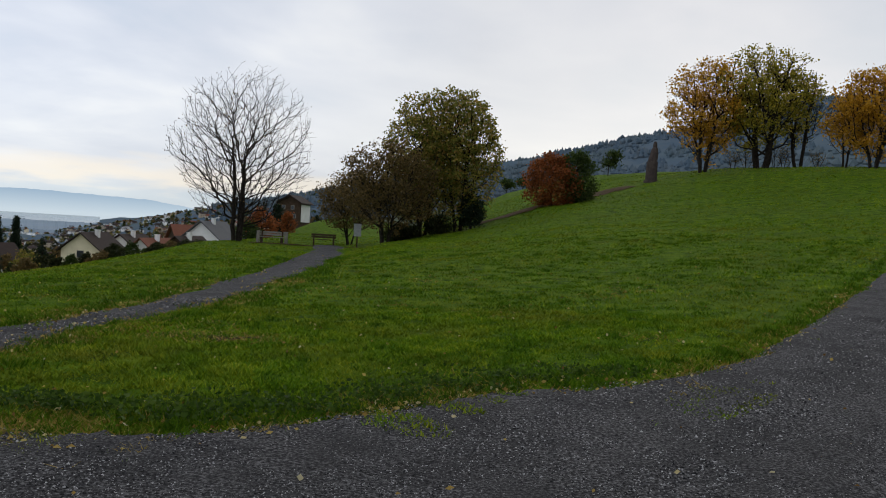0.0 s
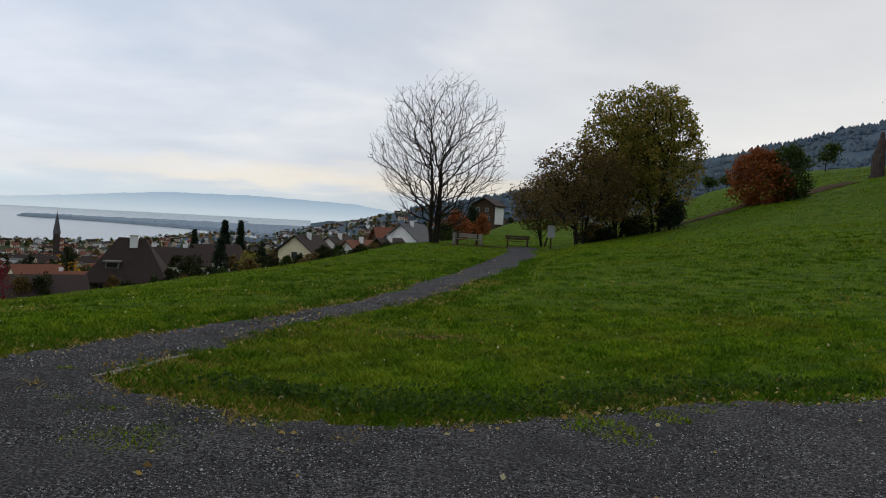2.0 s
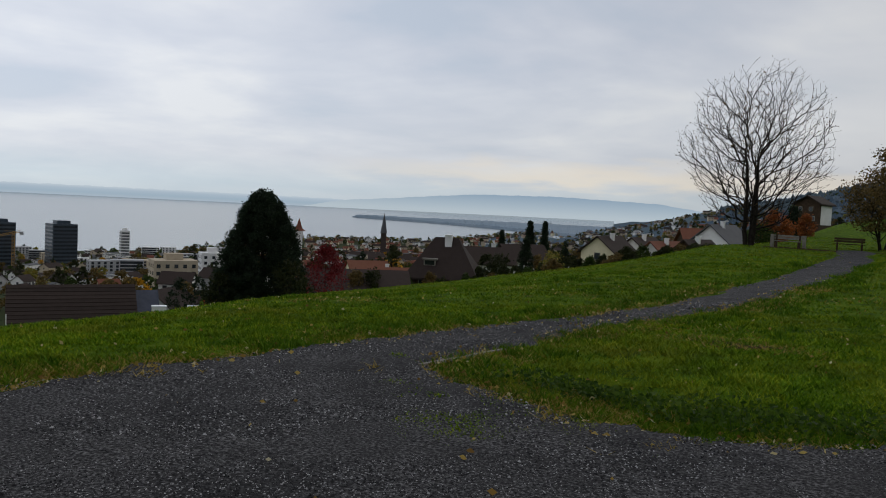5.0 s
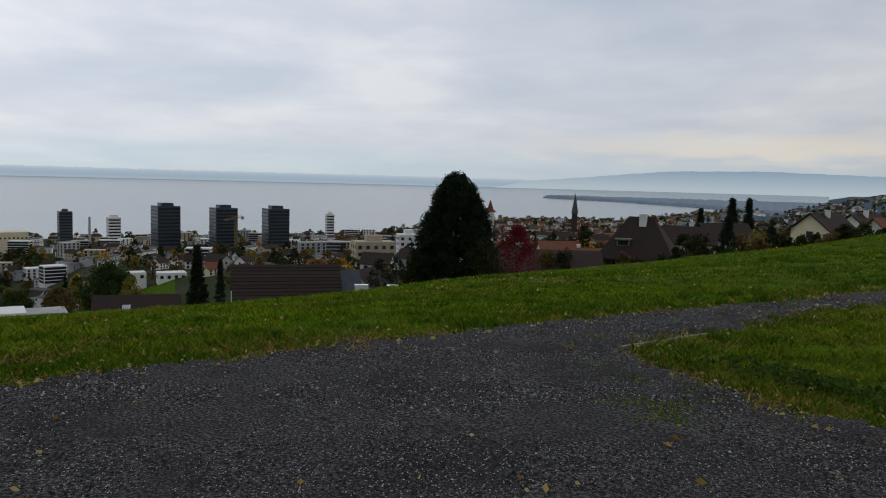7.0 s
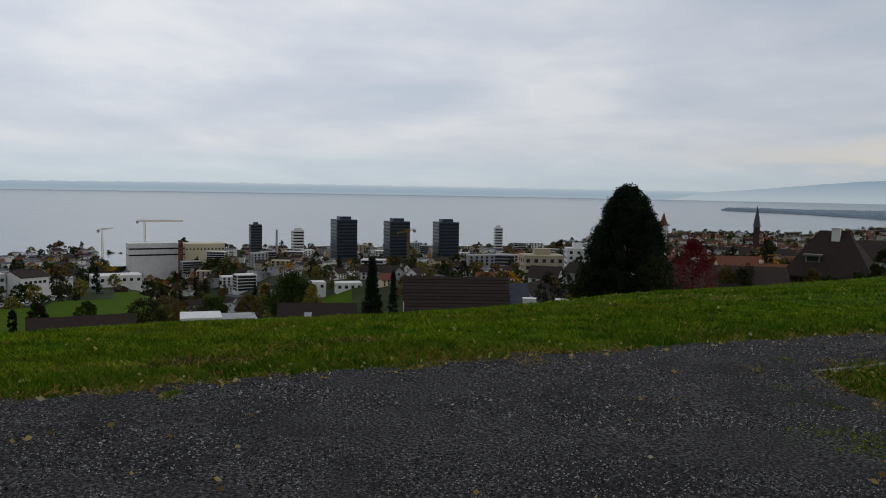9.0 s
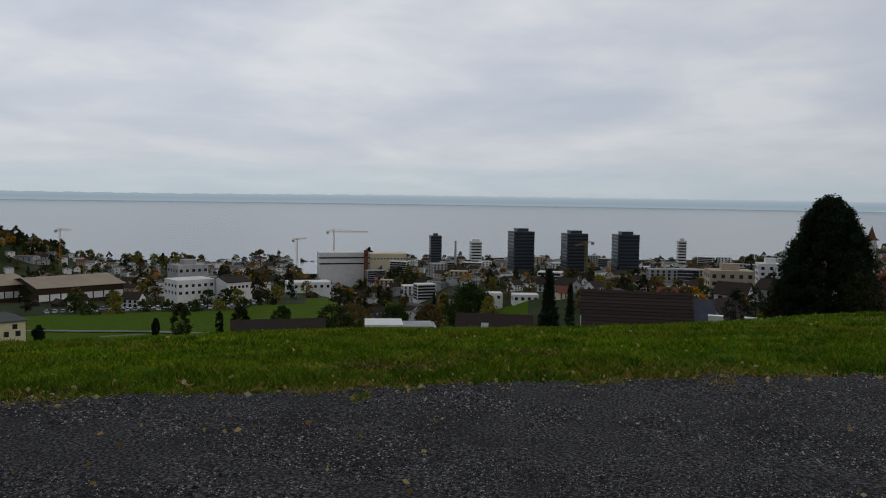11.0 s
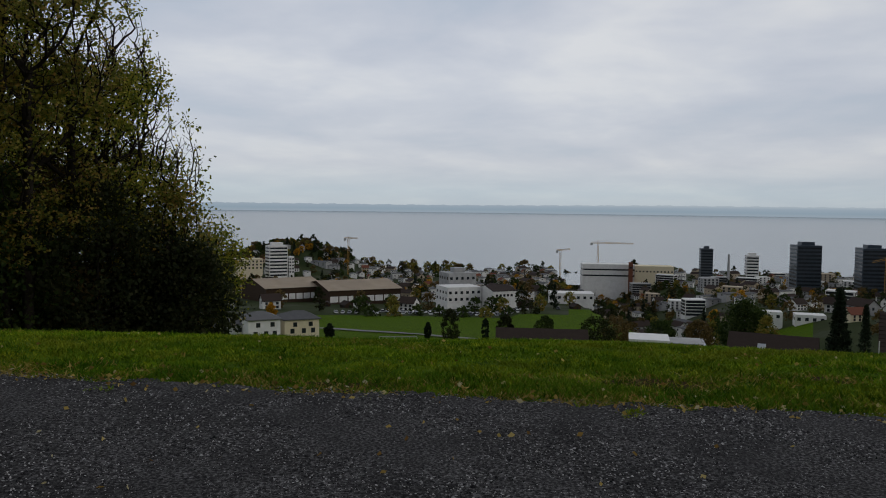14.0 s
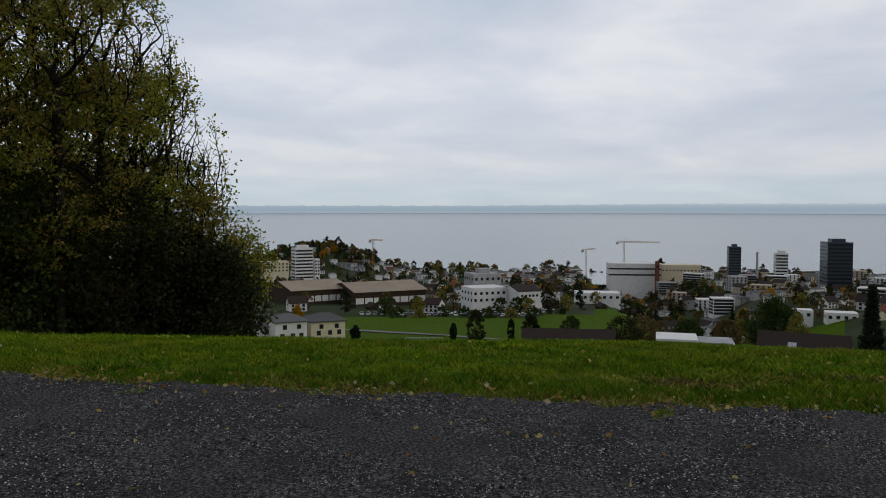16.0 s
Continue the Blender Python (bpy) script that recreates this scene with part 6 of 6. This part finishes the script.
def bare_patches():
    for cx, cy, rx, ry in BARE:
        x, y, q = polar_grid(0, 360, 12, np.linspace(0.02, 1, 7))
        rad = np.hypot(x, y)
        wob = 1 + 0.2 * np.sin(3 * np.arctan2(y, x)) + 0.12 * np.sin(7 * np.arctan2(y, x))
        px, py = cx + x * rx * wob, cy + y * ry * wob
        r = np.hypot(px, py)
        z = ground_z(px, py) + 0.03 * fractal(px, py, 1.1) * sst(1, 6, r) + 0.10 * fractal(px, py, 0.23, 2) * sst(10, 30, r) + 0.012 - 0.06 * rad ** 4
        ob = new("bare_patch", mesh_of("bare_patch", np.stack([px, py, z], 1), q, M_DIRT, True))
        tagged(ob, "worn bare earth patch in the grass", "ground", kind="structure")


def weeds():
    """Broad-leaved weeds along the edge of the path."""
    rng = np.random.default_rng(31)
    for az in np.arange(-14, 31, 2.1):
        az = az + rng.uniform(-0.8, 0.8)
        r = 4.5
        while r < 14 and gravel_depth(*polar(az, r)) > -0.42:
            r += 0.05
        r += rng.uniform(0, 0.5)
        h = rng.uniform(0.06, 0.14)
        x, y = polar(az, r)
        t = tagged(new("weed_clump"), "low clump of dark broad-leaved weeds beside the path", "weeds", "weed clumps")
        t.location = (x, y, gz(x, y))
        n = int(rng.integers(90, 200))
        p = rng.normal(0, 1, (n, 3)) * np.array([0.26, 0.12, 0]) + np.array([0, 0, 1]) * rng.uniform(0.01, h, (n, 1))
        part("foliage", mesh_of("foliage", *leaf_quads(p, 0.038, rng, 0.45), M_WEED), None, t)


M_TUFT = material("tuft_blades", [(0.022, 0.058, 0.002), (0.055, 0.125, 0.003), (0.13, 0.20, 0.010)], 1.3, 0.7, 4, island=0.3, spec=0.05)
M_WEED = leafy("weed_leaves", [(0.020, 0.045, 0.006), (0.045, 0.085, 0.010), (0.085, 0.13, 0.02)])
M_STRAW = leafy("dry_grass_blades", [(0.15, 0.125, 0.02), (0.27, 0.19, 0.035), (0.40, 0.30, 0.09)])
# centre and half-widths of worn patches
BARE = [(-7.55, 0.9, 0.28, 1.2), (-7.9, 2.6, 0.2, 0.7), (-2.75, 9.6, 0.8, 0.45), (-7.0, -1.6, 0.2, 0.8)]
bare_patches()
weeds()
ground_cover()
